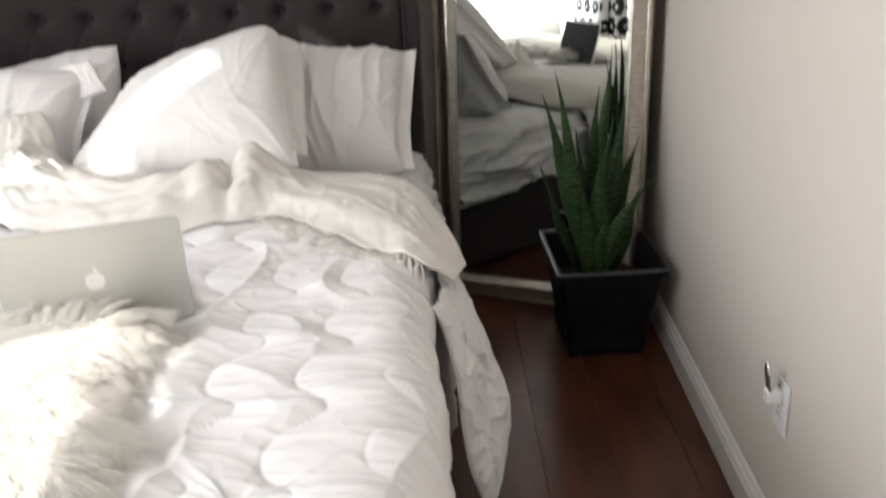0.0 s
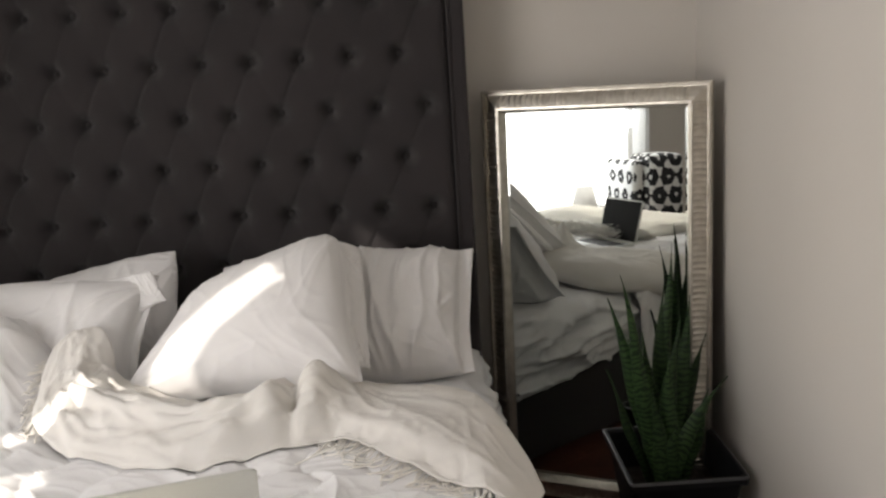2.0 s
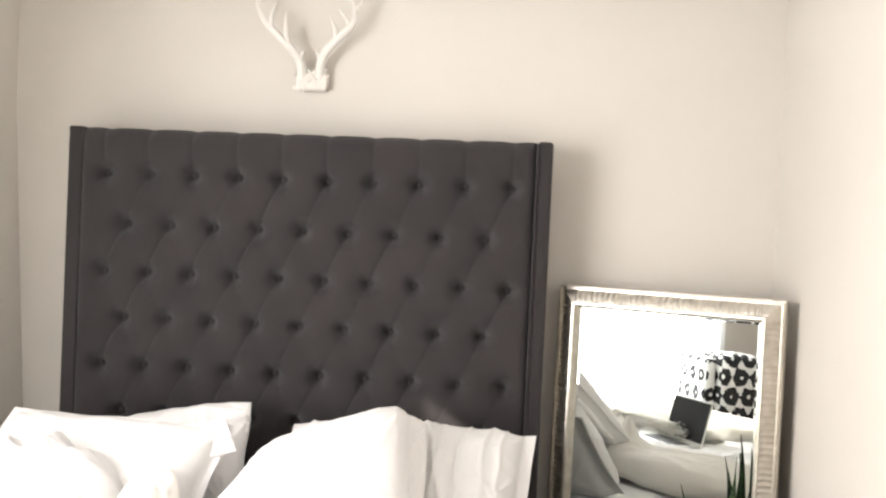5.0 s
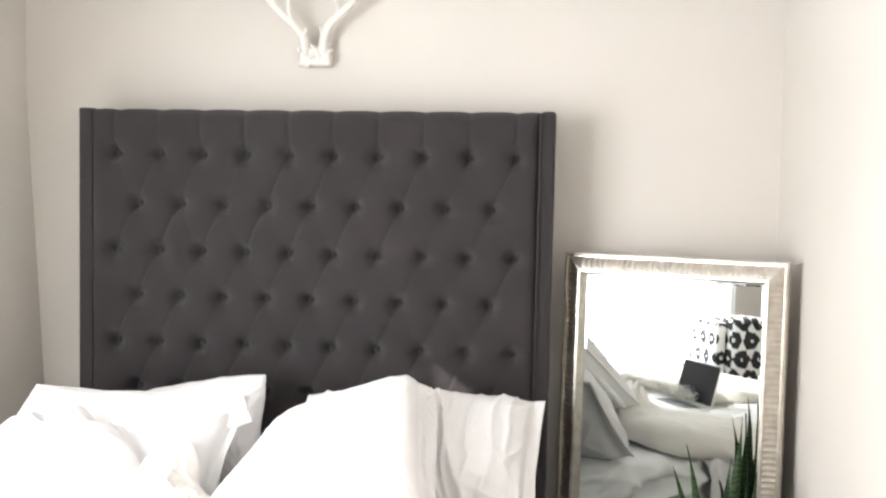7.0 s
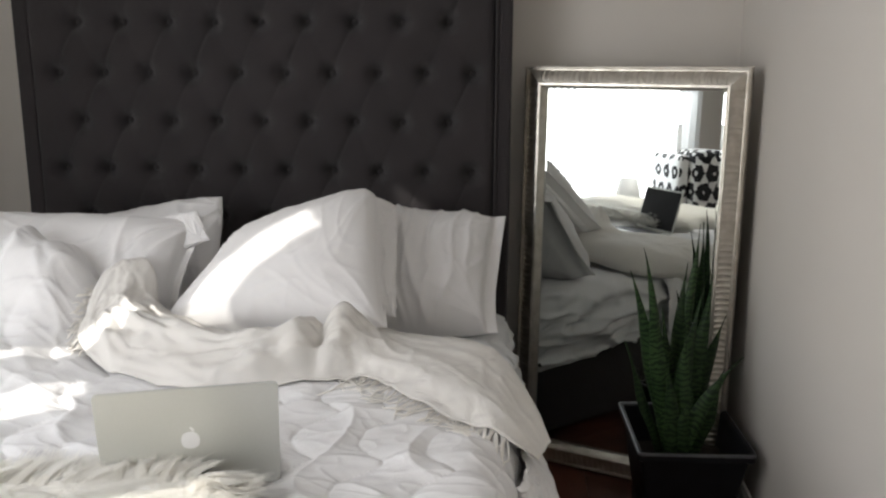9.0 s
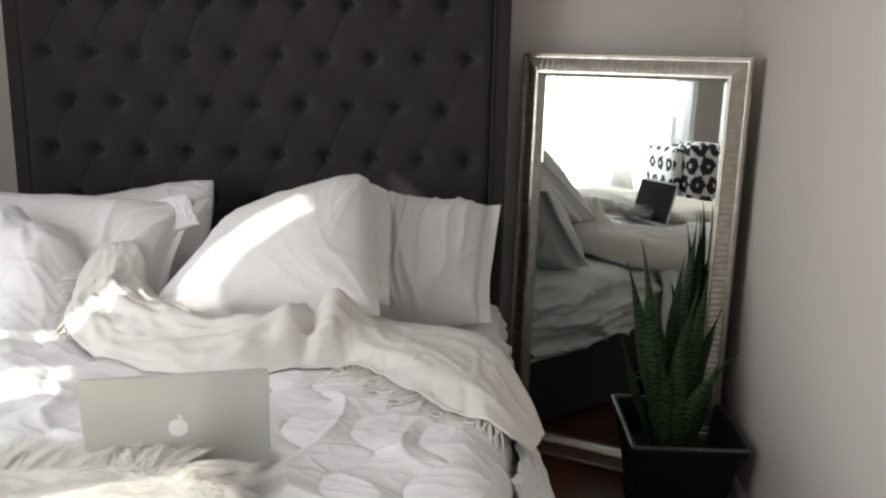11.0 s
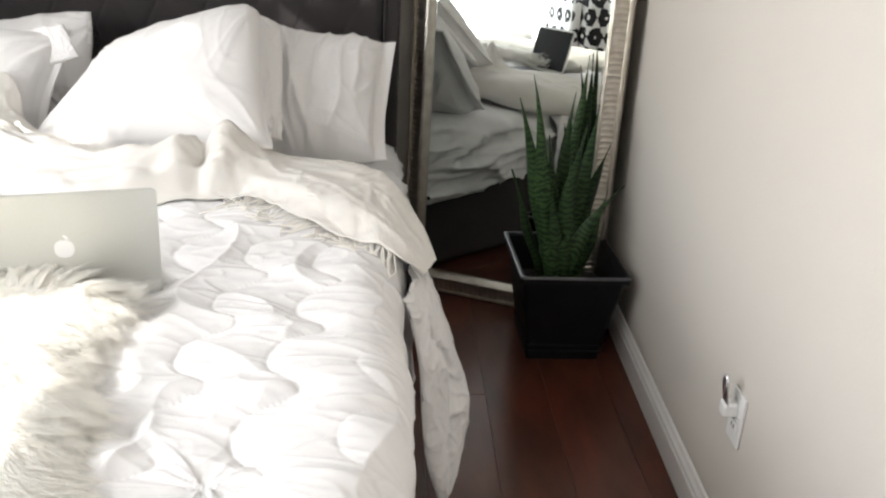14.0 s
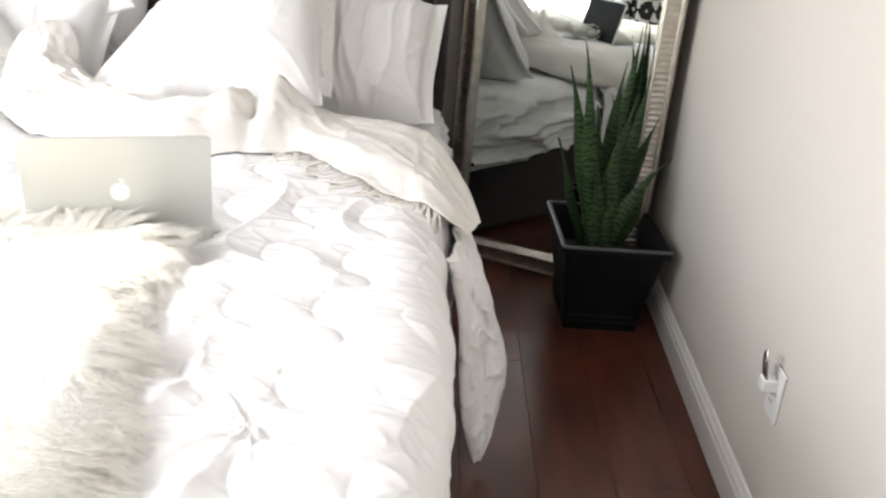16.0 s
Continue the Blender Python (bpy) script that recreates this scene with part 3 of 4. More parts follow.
    border = [i * nv for i in range(nu)] + [(nu - 1) * nv + j for j in range(1, nv)] + [i * nv + nv - 1 for i in range(nu - 2, -1, -1)] + [j for j in range(nv - 2, 0, -1)]
    for k, a in enumerate(border):
        b = border[(k + 1) % len(border)]
        rim.append((a, a + n, b + n, b))
    return mesh_from("pillow", sides[0] + sides[1], fs + back + rim, LINEN)


def pillow(label, *corners_and_thickness, **look_of_it):
    ob = put("pillow", pillow_mesh(*corners_and_thickness, **look_of_it))
    return tagged(ob, label, "pillow", "pillows on the bed")


def cuff(owner, *corners_and_thickness, **look_of_it):
    """The loose open end of a pillowcase, folded over."""
    put("cuff", pillow_mesh(*corners_and_thickness, **look_of_it), owner)


pillow("plump white cotton pillow with a loose hem, against the headboard", (0.02, -0.46, 0.640), (0.800, -0.37, 0.655), (0.820, -0.085, 0.965), (0.03, -0.12, 0.955), 0.27, 1.0, crease=0.010, hollow=0.035, flange=0.01, hem=0.10, streak=0.018, crown=0.05)
tilted = pillow("white cotton pillow tilted on its corner, striped by sunlight", (-0.145, -0.68, 0.71), (0.514, -0.735, 0.780), (0.455, -0.36, 1.100), (0.055, -0.45, 0.960), 0.24, 3.7, crease=0.009, hollow=0.04, flange=0.02, crown=0.07, blunt=0.12)
cuff(tilted, (0.430, -0.665, 0.785), (0.522, -0.625, 0.775), (0.484, -0.290, 1.030), (0.405, -0.350, 1.080), 0.030, 9.4, crease=0.006, hollow=0.02, gather=0.4)
pillow("white cotton pillow behind another by the headboard", (-0.80, -0.30, 0.66), (-0.06, -0.32, 0.66), (-0.095, -0.15, 1.040), (-0.70, -0.12, 0.90), 0.18, 5.1, crown=0.10, crease=0.012, blunt=0.03)
slumped = pillow("white cotton pillow with a wide flange, slumped on the bed", (-0.93, -0.58, 0.68), (-0.13, -0.60, 0.67), (-0.080, -0.38, 1.010), (-0.80, -0.33, 1.005), 0.24, 6.6, crease=0.013, flange=0.07, hollow=0.03)
cuff(slumped, (-0.170, -0.440, 0.900), (-0.053, -0.430, 0.944), (-0.100, -0.393, 1.024), (-0.245, -0.385, 1.000), 0.022, 8.2, crease=0.003, hollow=0.01, gather=0.3)

# ---------------------------------------------------------------- quilted comforter
SEAM_STEP, SEAM_RUN = 0.147, 0.204
COVER_TOP = 0.692


SEAM_Y = np.arange(-2.40, -0.30, 0.006)


def seam_line(k):
    """Sideways places of one serpentine seam along the bed."""
    line = []
    for y in SEAM_Y:
        y = float(y)
        ph = 2 * math.pi * (y + 1.535 + 0.03 * k + 0.05 * fold(k * 3.1, y, 0, 2.0, 4.0)) / SEAM_RUN
        swing = 0.035 + 0.010 * fold(k * 1.7, y, 0, 3.0, 12.0)
        line.append(0.520 + SEAM_STEP * k + 0.09 * (y + 1.65) + swing * math.cos(ph + 0.45 * math.sin(ph)) + 0.012 * fold(k * 2.3, y, 0, 3.0, 7.0))
    return line


SEAM_FIRST = -14
SEAMS = np.array([seam_line(k) for k in range(SEAM_FIRST, 9)])


def seam_near(s, y):
    """Distance to the nearest serpentine seam; they run head to foot."""
    k = int(math.floor((s - 0.520 - 0.09 * (y + 1.65)) / SEAM_STEP)) - SEAM_FIRST
    i = int(round((y + 2.40) / 0.006))
    a, b = max(i - 13, 0), i + 14
    k = min(max(k, 1), len(SEAMS) - 3)
    dx, dy = SEAMS[k - 1:k + 3, a:b] - s, SEAM_Y[a:b] - y
    return float(math.sqrt((dx * dx + dy * dy).min()))


def bunched(s, y):
    """Height of the bunched-up heap of comforter beside the pillows."""
    heap = math.exp(-abs((s + 0.57) / 0.31) ** 3.5 - abs((y + 0.64) / 0.17) ** 2.5) * (1 + 0.14 * fold(s, y, 0, 6.0, 2.0) + 0.13 * ridge(s, y, 0, 5.0, 13.0) ** 2 + 0.10 * ridge(s, y * 1.3, 0, 8.0, 23.0) ** 2)
    return 0.25 * heap + 0.05 * math.exp(-((s + 0.45) / 0.5) ** 2 - ((y + 0.95) / 0.12) ** 2)


def quilt_relief(s, y):
    """How far the filled cloth stands proud of its base: puffs, stitched seams, puckers and rumples."""
    d = seam_near(s, y)
    puff = 0.0105 * (1 - math.exp(-(d / 0.028) ** 1.3)) - 0.0026 * math.exp(-(d / 0.0038) ** 2)
    # short puckers run in from the stitching, long soft rumples cross the channels
    along = y + 0.25 * s
    pucker = 0.0050 * math.exp(-d / 0.032) * fold(s * 0.30, along, 0.0, 24.0, 5.0) + 0.0022 * math.exp(-d / 0.024) * fold(s * 0.4, along, 0.0, 52.0, 15.0)
    ws, wy = s + 0.05 * fold(s, y, 0, 4.0, 40.0), y + 0.05 * fold(s, y, 0, 4.0, 47.0)
    rumple = 0.0090 * ridge(ws * 0.9 + 0.5 * wy, wy * 0.9 - 0.4 * ws, 0, 4.2, 21.0) ** 4
    rumple += 0.0055 * ridge(ws * 0.55 - 0.2 * wy, wy * 1.3, 0, 7.0, 31.0) ** 3 + 0.0026 * ridge(ws * 0.6, wy * 1.5 + 0.3 * ws, 0, 13.0, 71.0) ** 4
    broad = 0.016 * fold(s, y, 0, 3.0, 11.0) + 0.006 * fold(s * 0.7, y * 1.3, 0, 8.0, 2.0) + 0.0012 * fold(s, y * 1.6, 0, 34.0, 9.0)
    # a place where the cloth is pulled in, with creases all round it
    dx, dy = s - 0.600, y + 1.985
    away = math.hypot(dx, dy)
    star = -0.014 * math.exp(-(away / 0.05) ** 2) + 0.011 * math.exp(-away / 0.11) * (ridge(math.atan2(dy, dx) * 1.3, 0.4, 0.2, 1.6, 6.0) ** 3 - 0.3)
    dip = -0.026 * math.exp(-((s - 0.26) / 0.20) ** 2 - ((y + 1.37) / 0.14) ** 2)
    flat = 1 - 0.45 * smooth01(0.66, 0.80, abs(s))
    return (puff + pucker) * flat + rumple + broad + star + dip


def cover_height(x, y):
    """Height of the comforter's top at a place on the bed."""
    drop = 0.0
    if x > 0.74:
        drop = 0.6 * (x - 0.74) + 2.0 * max(0.0, x - 0.80) ** 2
    return COVER_TOP + quilt_relief(x, y) + bunched(x, y) - drop


def comforter():
    thing_ob = thing("comforter", "puffy white comforter quilted with serpentine seams, spread rumpled over the bed", "comforter")
    top, r, half = COVER_TOP, 0.10, 0.748
    arc = r * math.pi / 2
    lo, hi = -1.30, half + arc + 0.42
    steps = list(np.linspace(lo, 0.15, 190, endpoint=False)) + list(np.linspace(0.15, 0.98, 300, endpoint=False)) + list(np.linspace(0.98, hi, 60))
    ns, ny = len(steps), 430
    vs = []
    for s in steps:
        s = float(s)
        a = abs(s)
        for j in range(ny):
            q = j / (ny - 1)
            back = -0.78 + 0.26 * smooth01(-0.05, -0.40, s)
            y = -2.24 + (back + 2.24) * q
            edge = half + 0.012 * math.sin(y * 7 + 1) + 0.02 * fold(0, y, 0, 2.0, 3.0) + 0.008 * fold(0, y, 0, 11.0, 5.0)
            if a <= edge:
                x, z, nx, nz = a, top, 0.0, 1.0
            elif a <= edge + arc:
                g = (a - edge) / r
                x, z, nx, nz = edge + r * math.sin(g), top - r + r * math.cos(g), math.sin(g), math.cos(g)
            else:
                x, z, nx, nz = edge + r + 0.05 * (a - edge - arc), top - r - (a - edge - arc), 1.0, 0.05
            h = quilt_relief(s, y)
            # the bunched-up part at the far side, pulled over the pillows
            z += bunched(s, y) * (nz if nz > 0 else 0)
            if q < 0.06:
                z -= 0.10 * (1 - q / 0.06) ** 2
            if q > 0.95 and s > -0.1:
                z -= 0.07 * ((q - 0.95) / 0.05) ** 2
            xx = math.copysign(x + nx * h, s)
            vs.append((xx, y, z + nz * h))
    put("cover", mesh_from("cover", vs, grid_faces(ns, ny), QUILT), thing_ob)
    # the corner that hangs down beside the bed, filled like the rest
    nu, nv = 80, 150
    left = spline([(0.845, -1.28, 0.63), (0.868, -1.27, 0.57), (0.892, -1.265, 0.46), (0.903, -1.265, 0.32), (0.920, -1.265, 0.20), (0.953, -1.25, 0.095)], nv)
    right = spline([(0.850, -0.97, 0.64), (0.900, -0.96, 0.57), (0.942, -0.97, 0.48), (0.985, -0.99, 0.36), (1.020, -1.05, 0.24), (0.972, -1.20, 0.100)], nv)
    fr, bk = [], []
    for i in range(nu):
        u = i / (nu - 1)
        for j in range(nv):
            v = j / (nv - 1)
            p = left[j] * (1 - u) + right[j] * u
            bulge = (4 * u * (1 - u)) ** 0.55 * min(1.0, (1 - v) * 3.2 + 0.05) ** 0.6
            seam = 1 - 0.6 * math.exp(-((u - 0.5 - 0.16 * math.sin(v * 14)) / 0.07) ** 2)
            d = 0.040 * bulge * seam + 0.012 * bulge * fold(u * 0.4, v * 0.9, 0, 9.0, 4.0) + 0.009 * ridge(u * 0.3 + 0.2 * v, v * 1.1, 0, 7.0, 1.0) ** 3
            d += bulge * (0.007 * ridge(u * 0.5 - 0.3 * v, v * 1.4, 0, 10.0, 6.0) ** 4 + 0.005 * fold(u * 0.4, v * 1.6, 0, 22.0, 8.0) * (1 - 0.7 * math.sin(math.pi * u)))
            fr.append((p[0] + 0.5 * d, p[1] - 0.95 * d, p[2]))
            bk.append((p[0] - 0.015 * bulge, p[1], p[2]))
    n, fs = nu * nv, grid_faces(nu, nv)
    put("hanging_corner", mesh_from("hanging_corner", fr + bk, fs + [tuple(q + n for q in f)[::-1] for f in fs], QUILT), thing_ob)


comforter()


# ---------------------------------------------------------------- throw blanket with a knotted fringe
def throw_blanket():
    ob = thing("throw_blanket", "cream woven throw blanket with a fringe, crumpled on the bed", "blanket")
    nu, nv = 230, 64
    back = spline([(-0.235, -0.56, 0.890), (-0.185, -0.575, 0.905), (-0.150, -0.605, 0.855), (-0.130, -0.64, 0.79), (-0.04, -0.68, 0.755), (0.14, -0.74, 0.715), (0.33, -0.70, 0.720), (0.48, -0.58, 0.722), (0.615, -0.605, 0.720), (0.735, -0.605, 0.712), (0.818, -0.67, 0.690), (0.885, -0.83, 0.640), (0.918, -0.97, 0.588)], nu)
    front = spline([(-0.262, -0.60, 0.895), (-0.282, -0.66, 0.868), (-0.285, -0.75, 0.790), (-0.245, -0.86, 0.735), (-0.09, -0.98, 0.714), (0.16, -1.03, 0.714), (0.37, -0.955, 0.722), (0.48, -0.935, 0.724), (0.585, -1.02, 0.726), (0.690, -1.115, 0.722), (0.775, -1.170, 0.708), (0.842, -1.200, 0.676), (0.888, -1.175, 0.632)], nu)
    vs = []
    for i in range(nu):
        s = i / (nu - 1)
        for j in range(nv):
            v = j / (nv - 1)
            p = Vector(back[i] * (1 - v) + front[i] * v)
            arch = math.sin(math.pi * v) * min(1.0, float(np.linalg.norm(front[i] - back[i])) / 0.26)
            flat = smooth01(0.53, 0.64, s)
            calm = smooth01(0.12, 0.30, s)
            # long soft folds along the blanket, and the knot of cloth standing up near the middle
            folds = 0.034 * (0.55 - abs(math.sin(v * 5.2 + 1.1 * math.sin(s * 5) + 1.2 * fold(s * 2, v, 0, 2.0))) ** 0.8) + 0.020 * ridge(s * 2.6, v * 1.3, 0, 2.6, 6.0) ** 2 + 0.014 * fold(s * 5, v * 1.8, 0, 3.4, 3.0) + 0.010 * ridge(s * 7, v * 1.6, 0, 3.0, 16.0) ** 3 + 0.016 * ridge(s * 3.4 + v * 0.9, v * 1.5 - s * 1.5, 0, 2.4, 26.0) ** 4
            lift = 0.060 * arch ** 0.7 * (1 - 0.72 * flat) * (0.35 + 0.65 * smooth01(0.08, 0.30, s)) + (0.18 + 0.82 * calm) * folds * (0.35 + 0.65 * arch) * (1 - 0.72 * flat)
            knot = 0.030 * math.exp(-((p.x - 0.315) / 0.036) ** 2) * math.exp(-((v - 0.62) / 0.26) ** 2) - 0.035 * math.exp(-((p.x - 0.365) / 0.018) ** 2 - ((v - 0.62) / 0.22) ** 2) + 0.034 * math.exp(-((p.x - 0.415) / 0.035) ** 2 - ((v - 0.5) / 0.3) ** 2)
            tuck = -0.075 * math.exp(-v / 0.045) * smooth01(0.50, 0.60, s)
            out = smooth01(0.80, 0.92, p.x)
            fine = 0.0025 * fold(p.x, p.y, p.z, 40.0, 2.0) + 0.006 * ridge(p.x, p.y * 0.6, p.z, 9.0, 12.0) ** 3 + 0.004 * ridge(p.x * 1.4, p.y, p.z, 19.0, 22.0) ** 3 + 0.003 * fold(p.x, p.y, p.z, 13.0, 6.0)
            d = tuck + lift + knot + fine * (0.12 + 0.88 * calm) * (1 - 0.72 * flat) + 0.008
            x, y, z = p.x + d * 0.6 * out, p.y - 0.25 * d * (1 - out), p.z + d * (1 - 0.6 * out)
            rest = smooth01(0.80, 1.0, v) * smooth01(0.24, 0.34, s) * (1 - smooth01(0.74, 0.80, x))
            if rest > 0:
                z += (cover_height(x, y) + 0.005 + 0.35 * max(fine, 0.0) - z) * rest
            vs.append((x, y, z))
    fs = grid_faces(nu, nv)
    me = mesh_from("cloth", vs, fs, CREAM)
    cloth = put("cloth", me, ob)
    sol = cloth.modifiers.new("thickness", "SOLIDIFY")
    sol.thickness, sol.offset = 0.004, -1
    # the fringe: twisted strands that lie on the comforter in front of the hem
    rng = random.Random(4)
    V, F = [], []
    for i in range(3, nu - 2):
        s = i / (nu - 1)
        dense = 1 if s < 0.26 or 0.54 < s < 0.90 else 0
        for k in range(dense):
            e = Vector(vs[i * nv + nv - 1])
            e = e + (Vector(vs[(i + 1) * nv + nv - 1]) - e) * rng.random()
            tang = (Vector(vs[min(i + 2, nu - 1) * nv + nv - 1]) - Vector(vs[(i - 2) * nv + nv - 1])).normalized()
            side = Vector((-tang.y * -1, -abs(tang.x) - 0.2, 0)).normalized()
            loose = smooth01(0.26, 0.36, s)
            L = rng.uniform(0.045, 0.085) * (0.45 + 0.55 * loose) * (1 - 0.3 * smooth01(0.70, 0.80, s))
            sway = rng.uniform(-1.5, 0.5) * loose + (1 - loose) * rng.uniform(0.4, 1.6)
            out = smooth01(0.82, 0.9, e.x)
            pts = []
            for m in range(5):
                q = m / 4
                p = e + side * (L * q * (1 - out)) + tang * (sway * L * q * q * 0.7 + 0.006 * math.sin(q * 6 + i))
                ground = cover_height(p.x, p.y)
                p.z = e.z + (ground + 0.004 - e.z) * min(1, q * 1.6) * (1 - out) - out * L * q
                p.x += out * 0.012
                pts.append(p)
            v2, f2 = tube(pts, [0.0017, 0.0020, 0.0018, 0.0021, 0.0009], 5)
            base = len(V)
            V += v2
            F += [tuple(a + base for a in f) for f in f2]
    fr = put("fringe", mesh_from("fringe", V, F, FRINGE), ob, "cream twisted yarn fringe")
    tagged(fr, kind="stuff")


throw_blanket()


# ---------------------------------------------------------------- fur throw
def fur_throw():
    ob = thing("fur_throw", "shaggy ivory faux-fur throw lying over the comforter", "fur throw")
    nu, nv = 150, 110

    def right_edge(y):
        return 0.345 + 0.030 * fold(0, y, 0, 7.0, 2.0) + 0.09 * smooth01(-1.70, -2.10, y)

    def surf(u, v):
        y = -2.26 + (2.26 - 1.505 + 0.03 * math.sin(u * 9) + 0.03 * smooth01(0.75, 1.0, u)) * v
        x = -0.85 + (right_edge(y) + 0.85) * u
        e = min(u * 6, (1 - u) * 20, (1 - v) * 16, 1.0)
        z = 0.702 + 0.042 * math.sqrt(max(e, 0)) + 0.012 * fold(x, y, 0, 5.0, 3.0)
        if v < 0.10:
            z -= 0.10 * (1 - v / 0.10) ** 2
        return Vector((x, y, z))
    vs = [surf(i / (nu - 1), j / (nv - 1)) for i in range(nu) for j in range(nv)]
    put("hide", mesh_from("hide", vs, grid_faces(nu, nv), HIDE), ob)
    # the pile hangs together in locks: strands that start apart and meet at a tip
    rng = random.Random(11)
    V, F = [], []
    for k in range(7600):
        u, v = rng.random() ** 0.62, rng.random()
        if k % 4 == 0:
            u = 1 - rng.random() ** 1.4 * 0.05
        elif k % 5 == 1:
            v = 1 - rng.random() ** 1.4 * 0.08
        root = surf(u, v)
        ang = -0.9 + 2.2 * fold(root.x, root.y, 0, 3.5, 9.0) + rng.uniform(-0.45, 0.45)
        if u > 0.93:
            ang = -0.55 + 1.1 * fold(root.x, root.y, 0, 9.0, 5.0) + rng.uniform(-0.5, 0.5)
        elif v > 0.92:
            ang = 1.15 + 0.9 * fold(root.x, root.y, 0, 9.0, 5.0) + rng.uniform(-0.5, 0.5)
        way = Vector((math.cos(ang), math.sin(ang), 0))
        side = Vector((-way.y, way.x, 0))
        L, curl, up = rng.uniform(0.035, 0.075), rng.uniform(-0.7, 0.7), rng.uniform(0.04, 0.24)
        droop = 0.30 if u > 0.93 else 0.16
        if v > 0.92:
            up, droop = rng.uniform(0.25, 0.75), 0.22
        spread = rng.uniform(0.008, 0.016)
        for n in range(rng.randint(9, 12)):
            o, g = rng.uniform(-1, 1), rng.uniform(-1, 1)
            p = root + side * (o * spread) + way * (g * spread)
            l, w = L * rng.uniform(0.7, 1.05), rng.uniform(0.0004, 0.0011)
            b = len(V)
            for q in (0.0, 0.4, 0.75, 1.0):
                c = p + way * (l * q) + side * (curl * l * q * q * 0.6 - o * spread * 0.6 * q) + Vector((0, 0, 0.002 + l * (up * q - droop * q * q) + 0.002 * g))
                ww = w * (1 - q) ** 0.7 * (0.6 + 0.8 * q) + 0.0002
                V += [c - side * ww, c + Vector((0, 0, 0.5 * ww)), c + side * ww]
            for m in range(3):
                for h in range(2):
                    F.append((b + 3 * m + h, b + 3 * m + h + 1, b + 3 * m + h + 4, b + 3 * m + h + 3)[::-1])
    pile = put("fur", mesh_from("fur", V, F, FUR), ob, "long tufted ivory pile")
    tagged(pile, kind="stuff")


fur_throw()


# ---------------------------------------------------------------- laptop
def laptop():
    W, D = 0.314, 0.219
    ob = thing("laptop", "open silver aluminium laptop with dark screen, on the comforter", "laptop",
               at=Matrix.Translation((0.250, -1.440, 0.682)) @ Matrix.Rotation(radians(17), 4, "Z"))

    def slab(w, h, t, r):
        bm = bmesh.new()
        pts = []
        for cx, cy, a0 in ((w / 2 - r, h - r, 0), (-w / 2 + r, h - r, 90), (-w / 2 + r, r, 180), (w / 2 - r, r, 270)):
            pts += [(cx + r * math.cos(radians(a0 + k * 18)), cy + r * math.sin(radians(a0 + k * 18))) for k in range(6)]
        f = bm.faces.new([bm.verts.new((x, y, 0)) for x, y in pts])
        e = bmesh.ops.extrude_face_region(bm, geom=[f])
        bmesh.ops.translate(bm, vec=(0, 0, t), verts=[v for v in e["geom"] if isinstance(v, bmesh.types.BMVert)])
        bmesh.ops.recalc_face_normals(bm, faces=bm.faces)
        bmesh.ops.bevel(bm, geom=[q for q in bm.edges if abs(q.verts[0].co.z - q.verts[1].co.z) < 1e-6], offset=0.0012, segments=2, affect="EDGES")
        return bm
    base = part("base", slab(W, D, 0.012, 0.011), ALU, ob)
    for r in range(6):
        bm = bmesh.new()
        for c in range(14):
            x = -0.135 + c * 0.0195
            add_box(bm, (x, 0.045 + r * 0.0195, 0.0122), (x + 0.0165, 0.0615 + r * 0.0195, 0.0136))
        part("key_row", bm, KEYCAPS, base)
    part("trackpad", box((-0.05, 0.17, 0.0122), (0.05, 0.215, 0.0128)), ALU, base)
    lid = part("lid", slab(W, D, 0.0055, 0.011), ALU, ob)
    lid.matrix_local = Matrix.Translation((0, 0.0, 0.010)) @ Matrix.Rotation(radians(104), 4, "X")
    part("screen", box((-W / 2 + 0.008, 0.010, -0.0006), (W / 2 - 0.008, D - 0.008, 0.0002)), SCREEN, lid, "dark glossy screen")
    bm = bmesh.new()
    pts = [(0.018 * math.cos(2 * math.pi * k / 28) * (1 - 0.10 * math.cos(4 * math.pi * k / 28)), 0.0185 * math.sin(2 * math.pi * k / 28)) for k in range(28)]
    f = bm.faces.new([bm.verts.new((x, D / 2 - 0.002 + y, 0.0056)) for x, y in pts])
    e = bmesh.ops.extrude_face_region(bm, geom=[f])
    bmesh.ops.translate(bm, vec=(0, 0, 0.0007), verts=[q for q in e["geom"] if isinstance(q, bmesh.types.BMVert)])
    r = bmesh.ops.create_circle(bm, cap_ends=True, radius=0.005, segments=14)
    bmesh.ops.transform(bm, matrix=Matrix.Translation((0.004, D / 2 + 0.022, 0.0063)) @ Matrix.Rotation(0.6, 4, "Z") @ Matrix.Diagonal((0.6, 1.3, 1, 1)), verts=r["verts"])
    bmesh.ops.recalc_face_normals(bm, faces=bm.faces)
    part("emblem", bm, EMBLEM, lid, "plain white round emblem")


laptop()


